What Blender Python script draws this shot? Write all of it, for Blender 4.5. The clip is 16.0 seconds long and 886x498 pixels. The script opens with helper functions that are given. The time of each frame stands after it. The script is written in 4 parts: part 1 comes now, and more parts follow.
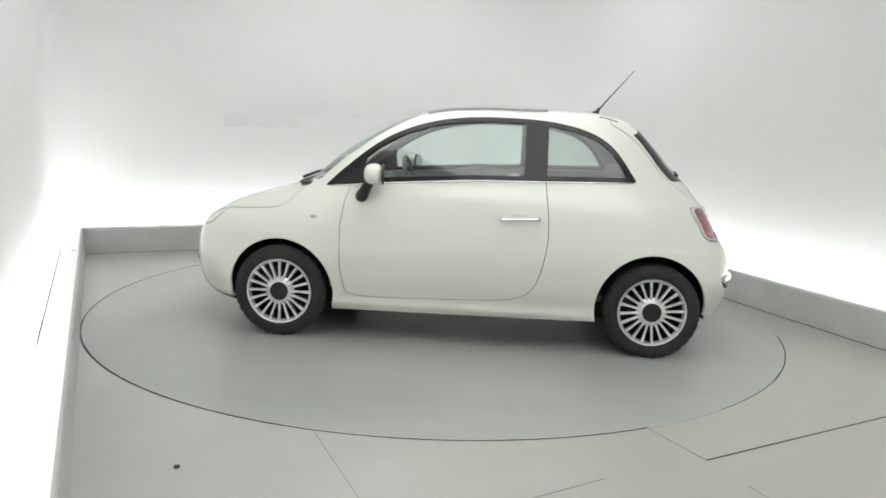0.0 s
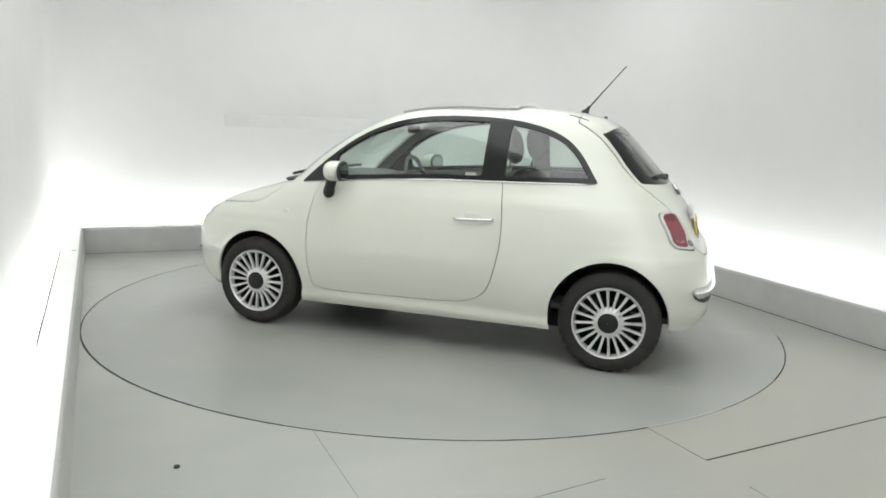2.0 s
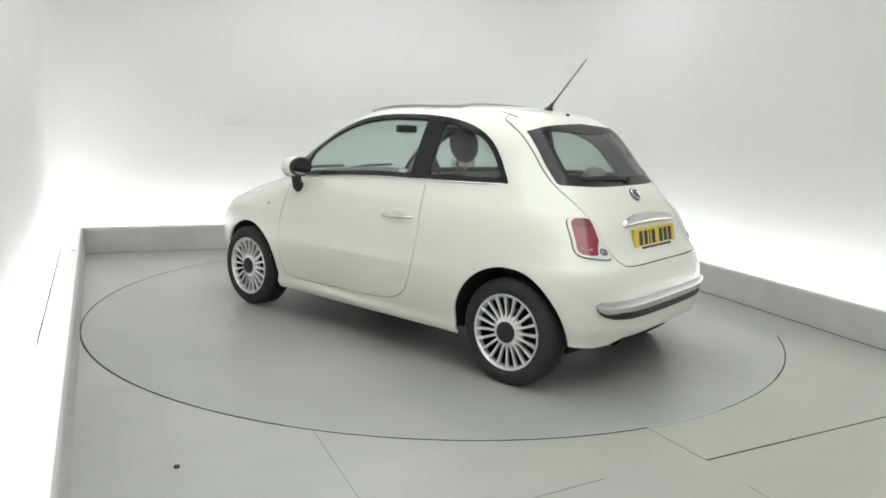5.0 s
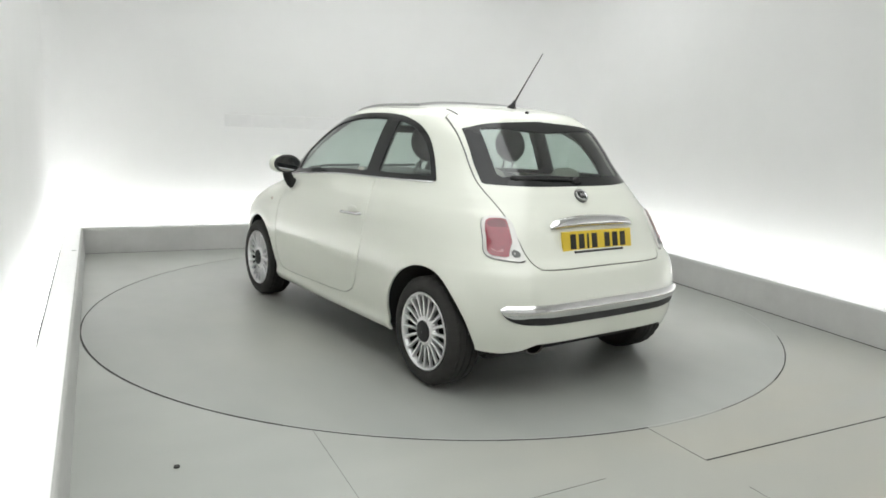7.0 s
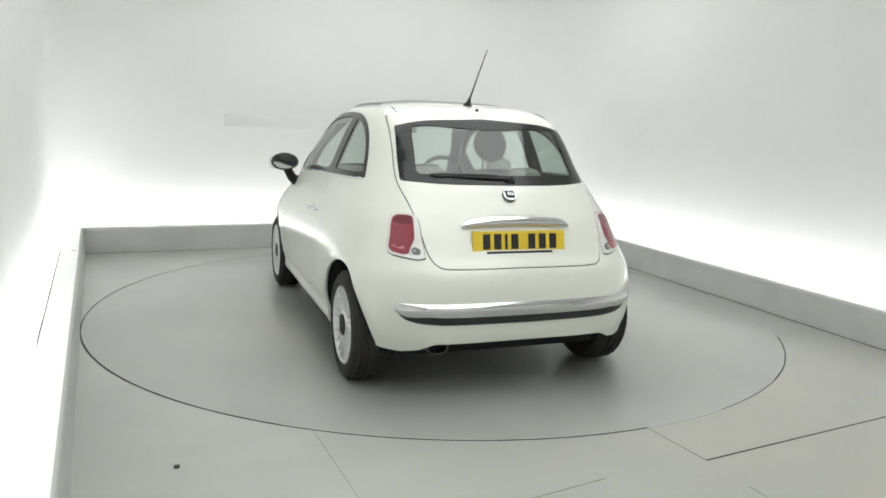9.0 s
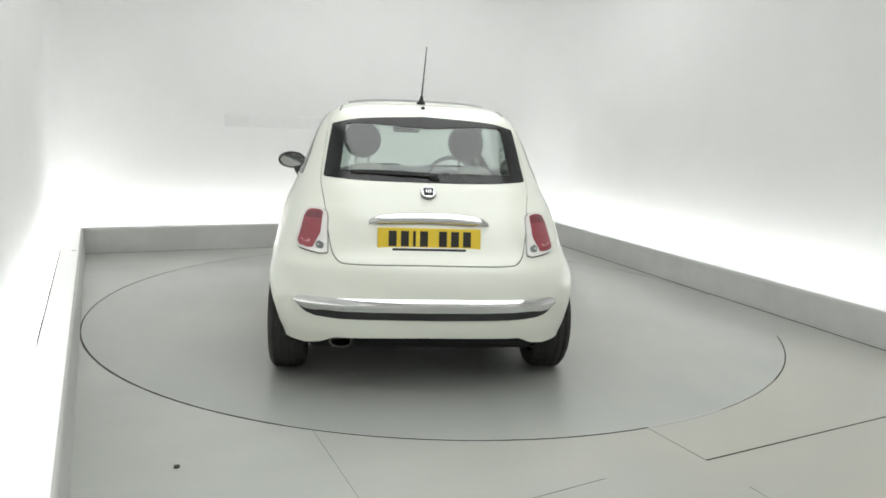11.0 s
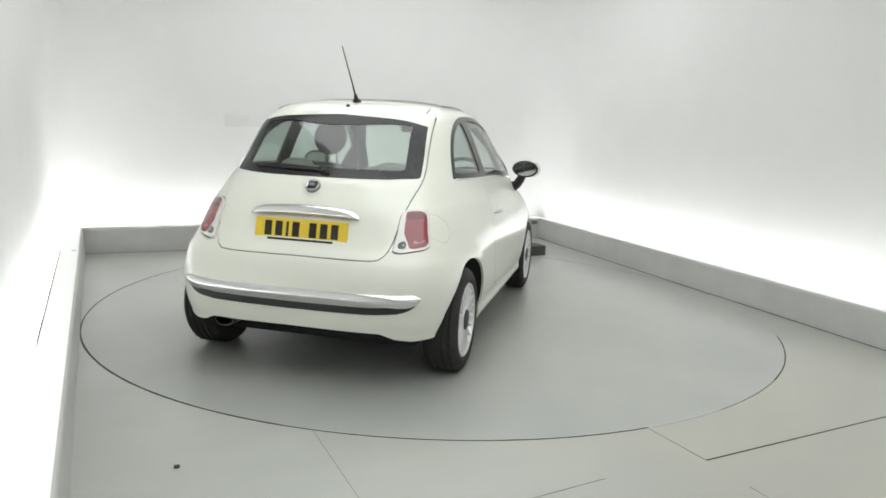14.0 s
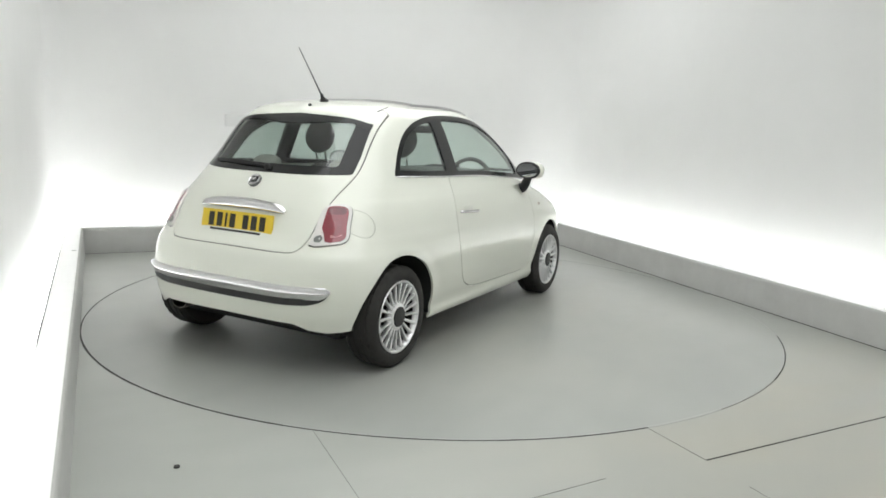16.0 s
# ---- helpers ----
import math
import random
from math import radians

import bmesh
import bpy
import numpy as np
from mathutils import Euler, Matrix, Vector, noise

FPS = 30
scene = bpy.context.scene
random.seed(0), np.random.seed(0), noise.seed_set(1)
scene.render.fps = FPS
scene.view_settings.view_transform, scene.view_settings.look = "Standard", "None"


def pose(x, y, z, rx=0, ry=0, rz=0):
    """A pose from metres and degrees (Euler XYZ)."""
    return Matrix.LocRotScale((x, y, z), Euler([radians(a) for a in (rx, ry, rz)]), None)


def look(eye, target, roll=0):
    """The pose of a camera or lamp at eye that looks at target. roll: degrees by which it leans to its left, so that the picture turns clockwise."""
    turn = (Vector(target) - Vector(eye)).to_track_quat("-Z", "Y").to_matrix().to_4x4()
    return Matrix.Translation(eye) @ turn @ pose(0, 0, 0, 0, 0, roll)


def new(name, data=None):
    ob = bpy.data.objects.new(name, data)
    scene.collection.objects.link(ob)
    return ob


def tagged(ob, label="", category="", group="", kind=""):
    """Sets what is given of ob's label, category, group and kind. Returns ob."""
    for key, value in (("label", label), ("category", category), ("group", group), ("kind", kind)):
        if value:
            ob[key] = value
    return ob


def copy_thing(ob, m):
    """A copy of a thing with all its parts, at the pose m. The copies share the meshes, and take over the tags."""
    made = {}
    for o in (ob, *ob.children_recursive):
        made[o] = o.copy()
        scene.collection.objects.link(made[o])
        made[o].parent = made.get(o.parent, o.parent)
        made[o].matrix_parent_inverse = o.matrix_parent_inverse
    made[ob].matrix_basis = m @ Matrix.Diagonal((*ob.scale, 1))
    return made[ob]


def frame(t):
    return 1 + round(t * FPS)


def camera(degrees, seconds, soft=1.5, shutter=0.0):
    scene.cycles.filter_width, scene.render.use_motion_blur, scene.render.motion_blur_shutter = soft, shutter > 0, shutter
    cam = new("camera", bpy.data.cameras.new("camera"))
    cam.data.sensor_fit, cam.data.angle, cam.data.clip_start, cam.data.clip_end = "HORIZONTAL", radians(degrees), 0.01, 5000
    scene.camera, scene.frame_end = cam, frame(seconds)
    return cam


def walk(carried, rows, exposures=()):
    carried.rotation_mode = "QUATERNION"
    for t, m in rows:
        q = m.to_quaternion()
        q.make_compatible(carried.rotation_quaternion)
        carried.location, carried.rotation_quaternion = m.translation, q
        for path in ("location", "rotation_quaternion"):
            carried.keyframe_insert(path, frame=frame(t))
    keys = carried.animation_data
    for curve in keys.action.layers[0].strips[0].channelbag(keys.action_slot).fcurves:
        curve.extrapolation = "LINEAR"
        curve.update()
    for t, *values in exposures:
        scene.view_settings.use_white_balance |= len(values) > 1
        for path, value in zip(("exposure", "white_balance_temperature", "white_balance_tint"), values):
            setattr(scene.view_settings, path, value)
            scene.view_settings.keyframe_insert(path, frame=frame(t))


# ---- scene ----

# ---------------------------------------------------------------- camera
cam = camera(63.21, 16.0, soft=1.7)
EYE = look((-2.331, -4.903, 1.357), (-0.226, -0.558, 0.530), 2.32)
walk(cam, [(0, EYE), (16, EYE)], exposures=[(0, 0.0), (16, 0.0)])

# ---------------------------------------------------------------- light
world = bpy.data.worlds.new("world")
scene.world = world
world.use_nodes = True
world.node_tree.nodes["Background"].inputs[0].default_value = (0.9, 0.95, 1.0, 1)
world.node_tree.nodes["Background"].inputs[1].default_value = 0.02

CEIL_POWER = 1.87
TROUGH_POWER = 10.0

# plan of the room (metres): the pit lies between low upstands
LEFT, BACK, NEAR = -2.462, 2.735, -6.6
KERB_H, KERB_W, TROUGH = 0.252, 0.165, 0.12
CEIL = 3.3
TABLE_R = 2.458


def right_at(v):
    """The inner face of the upstand on the far side, slightly out of square."""
    return 2.503 + 0.07 * v


# ---------------------------------------------------------------- materials
def mat(name, color, rough=0.5, metal=0.0, vary=0.0, scale=6.0, bump=0.0, bscale=120.0, coat=0.0, emit=0.0, trans=0.0, ior=1.45, rvary=0.0, spec=0.5):
    m = bpy.data.materials.new(name)
    m.use_nodes = True
    nt = m.node_tree
    b = nt.nodes["Principled BSDF"]
    b.inputs["Base Color"].default_value = (*color, 1)
    b.inputs["Roughness"].default_value = rough
    b.inputs["Metallic"].default_value = metal
    b.inputs["Specular IOR Level"].default_value = spec
    b.inputs["Coat Weight"].default_value = coat
    b.inputs["Coat Roughness"].default_value = 0.04
    b.inputs["Transmission Weight"].default_value = trans
    b.inputs["IOR"].default_value = ior
    if emit:
        b.inputs["Emission Color"].default_value = (*color, 1)
        b.inputs["Emission Strength"].default_value = emit
    tc = nt.nodes.new("ShaderNodeTexCoord")
    if vary or rvary:
        n1 = nt.nodes.new("ShaderNodeTexNoise")
        n1.inputs["Scale"].default_value = scale
        n1.inputs["Detail"].default_value = 4
        n1.inputs["Roughness"].default_value = 0.62
        n2 = nt.nodes.new("ShaderNodeTexNoise")
        n2.inputs["Scale"].default_value = scale * 0.13
        n2.inputs["Detail"].default_value = 3
        nt.links.new(tc.outputs["Object"], n1.inputs["Vector"])
        nt.links.new(tc.outputs["Object"], n2.inputs["Vector"])
        add = nt.nodes.new("ShaderNodeMath")
        add.operation = "ADD"
        nt.links.new(n1.outputs["Fac"], add.inputs[0])
        nt.links.new(n2.outputs["Fac"], add.inputs[1])
        if vary:
            mr = nt.nodes.new("ShaderNodeMapRange")
            mr.inputs["From Min"].default_value, mr.inputs["From Max"].default_value = 0.6, 1.4
            mr.inputs["To Min"].default_value, mr.inputs["To Max"].default_value = 1 - vary, 1 + vary
            nt.links.new(add.outputs[0], mr.inputs["Value"])
            mx = nt.nodes.new("ShaderNodeVectorMath")
            mx.operation = "SCALE"
            mx.inputs[0].default_value = color
            nt.links.new(mr.outputs[0], mx.inputs["Scale"])
            nt.links.new(mx.outputs[0], b.inputs["Base Color"])
        if rvary:
            mr2 = nt.nodes.new("ShaderNodeMapRange")
            mr2.inputs["From Min"].default_value, mr2.inputs["From Max"].default_value = 0.6, 1.4
            mr2.inputs["To Min"].default_value, mr2.inputs["To Max"].default_value = rough - rvary, rough + rvary
            nt.links.new(add.outputs[0], mr2.inputs["Value"])
            nt.links.new(mr2.outputs[0], b.inputs["Roughness"])
    if bump:
        n3 = nt.nodes.new("ShaderNodeTexNoise")
        n3.inputs["Scale"].default_value = bscale
        n3.inputs["Detail"].default_value = 6
        nt.links.new(tc.outputs["Object"], n3.inputs["Vector"])
        bp = nt.nodes.new("ShaderNodeBump")
        bp.inputs["Strength"].default_value = bump
        bp.inputs["Distance"].default_value = 0.002
        nt.links.new(n3.outputs["Fac"], bp.inputs["Height"])
        nt.links.new(bp.outputs[0], b.inputs["Normal"])
    return m


def glass_mat(name, color, rough=0.0, body=0.0):
    """Thin pane: tinted see-through with a mirror-like gloss that follows Fresnel."""
    m = bpy.data.materials.new(name)
    m.use_nodes = True
    nt = m.node_tree
    nt.nodes.clear()
    out = nt.nodes.new("ShaderNodeOutputMaterial")
    tr = nt.nodes.new("ShaderNodeBsdfTransparent")
    tr.inputs[0].default_value = (*color, 1)
    gl = nt.nodes.new("ShaderNodeBsdfGlossy")
    gl.inputs["Roughness"].default_value = rough + 0.01
    lw = nt.nodes.new("ShaderNodeLayerWeight")
    lw.inputs[0].default_value = 0.5
    pw = nt.nodes.new("ShaderNodeMath")
    pw.operation = "POWER"
    pw.inputs[1].default_value = 4.5
    nt.links.new(lw.outputs["Facing"], pw.inputs[0])
    fr = nt.nodes.new("ShaderNodeMath")
    fr.operation = "MULTIPLY_ADD"
    fr.inputs[1].default_value, fr.inputs[2].default_value = 0.9, 0.11
    nt.links.new(pw.outputs[0], fr.inputs[0])
    mx = nt.nodes.new("ShaderNodeMixShader")
    nt.links.new(fr.outputs[0], mx.inputs[0])
    nt.links.new(tr.outputs[0], mx.inputs[1])
    nt.links.new(gl.outputs[0], mx.inputs[2])
    nt.links.new(mx.outputs[0], out.inputs[0])
    return m


def worn_floor(name, clean, dirty, spot, rough):
    """Semi-gloss floor paint: cloudy wear, drawn-out scuffs and a trodden, yellowed patch round spot (x, y, radius)."""
    m = bpy.data.materials.new(name)
    m.use_nodes = True
    nt = m.node_tree
    b = nt.nodes["Principled BSDF"]
    tc = nt.nodes.new("ShaderNodeTexCoord")

    def noise(scale, detail, stretch=(1, 1, 1)):
        mp = nt.nodes.new("ShaderNodeMapping")
        mp.inputs["Scale"].default_value = stretch
        mp.inputs["Location"].default_value = (3.1, 1.7, 0.43)
        nt.links.new(tc.outputs["Object"], mp.inputs["Vector"])
        n = nt.nodes.new("ShaderNodeTexNoise")
        n.inputs["Scale"].default_value = scale
        n.inputs["Detail"].default_value = detail
        n.inputs["Roughness"].default_value = 0.6
        nt.links.new(mp.outputs[0], n.inputs["Vector"])
        return n.outputs["Fac"]

    def span(v, a0, a1, b0, b1):
        r = nt.nodes.new("ShaderNodeMapRange")
        for key, val in (("From Min", a0), ("From Max", a1), ("To Min", b0), ("To Max", b1)):
            r.inputs[key].default_value = val
        nt.links.new(v, r.inputs["Value"])
        return r.outputs[0]

    def calc(op, a, c):
        n = nt.nodes.new("ShaderNodeMath")
        n.operation = op
        for i, v in enumerate((a, c)):
            if isinstance(v, (int, float)):
                n.inputs[i].default_value = v
            else:
                nt.links.new(v, n.inputs[i])
        return n.outputs[0]
    cloud, fine, scuff = noise(0.8, 3), noise(6, 3), noise(1.3, 2, (0.5, 1.6, 1))
    dist = nt.nodes.new("ShaderNodeVectorMath")
    dist.operation = "DISTANCE"
    nt.links.new(tc.outputs["Object"], dist.inputs[0])
    dist.inputs[1].default_value = (spot[0], spot[1], 0)
    patch = span(dist.outputs["Value"], spot[2], spot[2] * 0.25, 0.0, 1.0)
    dirt = calc("MULTIPLY", patch, span(calc("ADD", cloud, scuff), 0.75, 1.2, 0.15, 1.0))
    mx = nt.nodes.new("ShaderNodeMix")
    mx.data_type = "RGBA"
    mx.inputs["A"].default_value, mx.inputs["B"].default_value = (*clean, 1), (*dirty, 1)
    nt.links.new(dirt, mx.inputs["Factor"])
    tone = calc("MULTIPLY", span(calc("ADD", cloud, scuff), 0.6, 1.4, 0.88, 1.12), span(fine, 0.3, 0.7, 0.99, 1.01))
    sc = nt.nodes.new("ShaderNodeVectorMath")
    sc.operation = "SCALE"
    nt.links.new(mx.outputs["Result"], sc.inputs[0])
    nt.links.new(tone, sc.inputs["Scale"])
    nt.links.new(sc.outputs[0], b.inputs["Base Color"])
    nt.links.new(span(calc("ADD", scuff, fine), 0.7, 1.3, rough - 0.02, rough + 0.05), b.inputs["Roughness"])
    return m


M = {}
M["wall"] = mat("white_wall_paint", (0.80, 0.80, 0.79), 0.75, vary=0.02, scale=3, bump=0.05)
M["ceiling"] = mat("white_ceiling_paint", (0.80, 0.80, 0.79), 0.8, vary=0.02, scale=3)
M["floor"] = worn_floor("grey_floor_paint", (0.372, 0.386, 0.358), (0.356, 0.350, 0.302), (0.9, -2.9, 2.6), 0.33)
M["disc"] = worn_floor("grey_turntable_paint", (0.332, 0.346, 0.324), (0.336, 0.336, 0.300), (0.0, 0.0, 2.6), 0.31)
M["kerb"] = mat("grey_upstand_paint", (0.47, 0.47, 0.455), 0.55, vary=0.11, scale=5, bump=0.08)
M["cap"] = mat("white_upstand_cap", (0.93, 0.93, 0.92), 0.5, vary=0.03, scale=9)
M["joint"] = mat("dark_joint_sealant", (0.05, 0.05, 0.045), 0.8, vary=0.2, scale=30)
M["faint"] = mat("pale_joint_filler", (0.25, 0.25, 0.23), 0.7, vary=0.25, scale=20)
M["pit"] = mat("dark_pit", (0.02, 0.02, 0.02), 0.9)
M["led"] = mat("led_strip_light", (0.985, 1.0, 1.0), 0.5, emit=TROUGH_POWER)
M["panel"] = mat("ceiling_diffuser_light", (0.985, 1.0, 1.0), 0.5, emit=CEIL_POWER)
M["paint"] = mat("ivory_white_car_paint", (0.720, 0.735, 0.655), 0.29, vary=0.012, scale=2, coat=0.7)
M["seam"] = mat("gap_shade_and_seam", (0.11, 0.11, 0.10), 0.7)
M["black"] = mat("gloss_black_trim", (0.012, 0.013, 0.013), 0.15, vary=0.1, scale=20, spec=0.45)
M["plastic"] = mat("matt_black_plastic", (0.02, 0.02, 0.02), 0.55, vary=0.15, scale=40, bump=0.15, bscale=500)
M["rubber"] = mat("black_tyre_rubber", (0.033, 0.032, 0.030), 0.72, spec=0.3, vary=0.25, scale=14, bump=0.2, bscale=200)
M["alloy"] = mat("silver_alloy_paint", (0.74, 0.74, 0.74), 0.3, metal=0.65, vary=0.05, scale=20)
M["rimshade_shield"] = mat("wheel_shade_and_badge_black", (0.02, 0.02, 0.02), 0.5, metal=0.3, vary=0.2, scale=20)
M["chrome"] = mat("bright_chrome", (0.70, 0.70, 0.70), 0.09, metal=1.0, rvary=0.03, scale=10)
M["glass"] = glass_mat("green_tinted_glass", (0.80, 0.885, 0.85))
M["rearglass"] = glass_mat("darker_green_glass", (0.65, 0.735, 0.695))
M["red"] = mat("red_lamp_lens", (0.25, 0.035, 0.05), 0.12, vary=0.15, scale=30, coat=1.0)
M["darkred"] = mat("deep_red_lens", (0.14, 0.02, 0.03), 0.15, vary=0.15, scale=40, coat=1.0)
M["pink"] = mat("pale_red_reflector", (0.50, 0.20, 0.22), 0.15, vary=0.2, scale=60, coat=1.0)
M["clear"] = mat("clear_grey_lamp_lens", (0.70, 0.69, 0.66), 0.12, vary=0.1, scale=40, coat=1.0)
M["chromelamp"] = mat("bright_headlamp_lens", (0.78, 0.79, 0.78), 0.1, metal=0.3, vary=0.12, scale=30, coat=1.0)
M["amber"] = mat("amber_marker_lens", (0.60, 0.555, 0.48), 0.2, coat=0.6)
M["yellow"] = mat("yellow_plate_film", (0.72, 0.52, 0.04), 0.35, vary=0.04, scale=30)
M["ink"] = mat("black_plate_ink", (0.02, 0.018, 0.012), 0.5)
M["mirror"] = mat("mirror_glass", (0.50, 0.51, 0.51), 0.02, metal=1.0)
M["seat"] = mat("dark_grey_seat_cloth", (0.10, 0.10, 0.097), 0.9, vary=0.15, scale=60, bump=0.4, bscale=400)
M["seatlight"] = mat("ivory_seat_cloth", (0.46, 0.45, 0.40), 0.85, vary=0.1, scale=50, bump=0.3, bscale=400)
M["trim"] = mat("grey_cabin_plastic", (0.15, 0.155, 0.15), 0.7, vary=0.1, scale=40, bump=0.2, bscale=300)
M["lining"] = mat("pale_roof_lining", (0.55, 0.55, 0.50), 0.9, vary=0.04, scale=30)
M["under"] = mat("black_underbody_and_shade", (0.012, 0.012, 0.012), 0.85, vary=0.2, scale=12)
M["roofglass"] = mat("grey_roof_glass", (0.42, 0.42, 0.42), 0.15, coat=1.0)
M["steel"] = mat("dull_exhaust_steel", (0.11, 0.10, 0.09), 0.4, metal=0.9, vary=0.2, scale=25)
M["wood"] = mat("dark_painted_block", (0.06, 0.06, 0.055), 0.6, vary=0.2, scale=25)
M["greyband"] = mat("grey_wall_band", (0.735, 0.735, 0.725), 0.7, vary=0.04, scale=10)


# ---------------------------------------------------------------- mesh helpers
def link(name, verts, faces, material, parent=None, label="", smooth=True, normals=None):
    me = bpy.data.meshes.new(name)
    me.from_pydata([tuple(map(float, v)) for v in verts], [], [tuple(map(int, f)) for f in faces])
    me.update()
    if smooth:
        me.polygons.foreach_set("use_smooth", [True] * len(me.polygons))
    if normals is not None:
        me.normals_split_custom_set_from_vertices([tuple(map(float, n)) for n in normals])
    me.materials.append(material)
    ob = new(name, me)
    if parent is not None:
        ob.parent = parent
    if label:
        ob["label"] = label
    return ob


def part(name, bm, material, parent=None, label="", smooth=False, sharp=None):
    me = bpy.data.meshes.new(name)
    bmesh.ops.recalc_face_normals(bm, faces=bm.faces)
    bm.to_mesh(me)
    bm.free()
    if smooth:
        me.polygons.foreach_set("use_smooth", [True] * len(me.polygons))
        if sharp:
            me.set_sharp_from_angle(angle=radians(sharp))
    me.materials.append(material)
    ob = new(name, me)
    if parent is not None:
        ob.parent = parent
    if label:
        ob["label"] = label
    return ob


def box(x0, x1, y0, y1, z0, z1, bevel=0.0, seg=2):
    bm = bmesh.new()
    bmesh.ops.create_cube(bm, size=1)
    for v in bm.verts:
        v.co = Vector(((x0 + x1) / 2 + v.co.x * (x1 - x0), (y0 + y1) / 2 + v.co.y * (y1 - y0), (z0 + z1) / 2 + v.co.z * (z1 - z0)))
    if bevel:
        bmesh.ops.bevel(bm, geom=bm.edges[:], offset=bevel, segments=seg, affect="EDGES", profile=0.5)
    return bm


def lathe(profile, n=48, closed=False):
    """Revolve (radius, y) pairs round the y axis."""
    bm = bmesh.new()
    rings = []
    for r, y in profile:
        rings.append([bm.verts.new((r * math.cos(2 * math.pi * k / n), y, r * math.sin(2 * math.pi * k / n))) for k in range(n)])
    pairs = list(zip(rings, rings[1:]))
    if closed:
        pairs.append((rings[-1], rings[0]))
    for a, b in pairs:
        for k in range(n):
            bm.faces.new((a[k], a[(k + 1) % n], b[(k + 1) % n], b[k]))
    return bm


def tube(points, radii, n=10, cap=True):
    bm = bmesh.new()
    pts = [Vector(q) for q in points]
    if not hasattr(radii, "__len__"):
        radii = [radii] * len(pts)
    rings = []
    up = Vector((0.123, 0.31, 0.94))
    for i, q in enumerate(pts):
        d = (pts[min(i + 1, len(pts) - 1)] - pts[max(i - 1, 0)]).normalized()
        a = d.cross(up).normalized()
        b = d.cross(a).normalized()
        rings.append([bm.verts.new(q + radii[i] * (math.cos(2 * math.pi * k / n) * a + math.sin(2 * math.pi * k / n) * b)) for k in range(n)])
    for a, b in zip(rings, rings[1:]):
        for k in range(n):
            bm.faces.new((a[k], a[(k + 1) % n], b[(k + 1) % n], b[k]))
    if cap:
        bm.faces.new(rings[0])
        bm.faces.new(rings[-1][::-1])
    return bm


def ellipsoid(cx, cy, cz, rx, ry, rz, power=2.0, u=28, v=18):
    bm = bmesh.new()
    bmesh.ops.create_uvsphere(bm, u_segments=u, v_segments=v, radius=1)
    for w in bm.verts:
        c = w.co.normalized()
        k = (abs(c.x) ** power + abs(c.y) ** power + abs(c.z) ** power) ** (-1 / power)
        w.co = Vector((cx + rx * c.x * k, cy + ry * c.y * k, cz + rz * c.z * k))
    return bm


def spline(pts, per=8, closed=False):
    """Catmull-Rom through 2D or 3D points."""
    q = np.array(pts, float)
    n = len(q)
    out = []
    for i in range(n if closed else n - 1):
        p0 = q[(i - 1) % n] if closed or i > 0 else 2 * q[0] - q[1]
        p1, p2 = q[i], q[(i + 1) % n]
        p3 = q[(i + 2) % n] if closed or i + 2 < n else 2 * q[-1] - q[-2]
        for k in range(per):
            t = k / per
            out.append(0.5 * (2 * p1 + (p2 - p0) * t + (2 * p0 - 5 * p1 + 4 * p2 - p3) * t * t + (3 * p1 - p0 - 3 * p2 + p3) * t ** 3))
    if not closed:
        out.append(q[-1])
    return np.array(out)


# ---------------------------------------------------------------- the room
def prism(poly, z0, z1):
    bm = bmesh.new()
    a = [bm.verts.new((x, y, z0)) for x, y in poly]
    b = [bm.verts.new((x, y, z1)) for x, y in poly]
    bm.faces.new(a[::-1])
    bm.faces.new(b)
    for i in range(len(poly)):
        j = (i + 1) % len(poly)
        bm.faces.new((a[i], a[j], b[j], b[i]))
    return bm


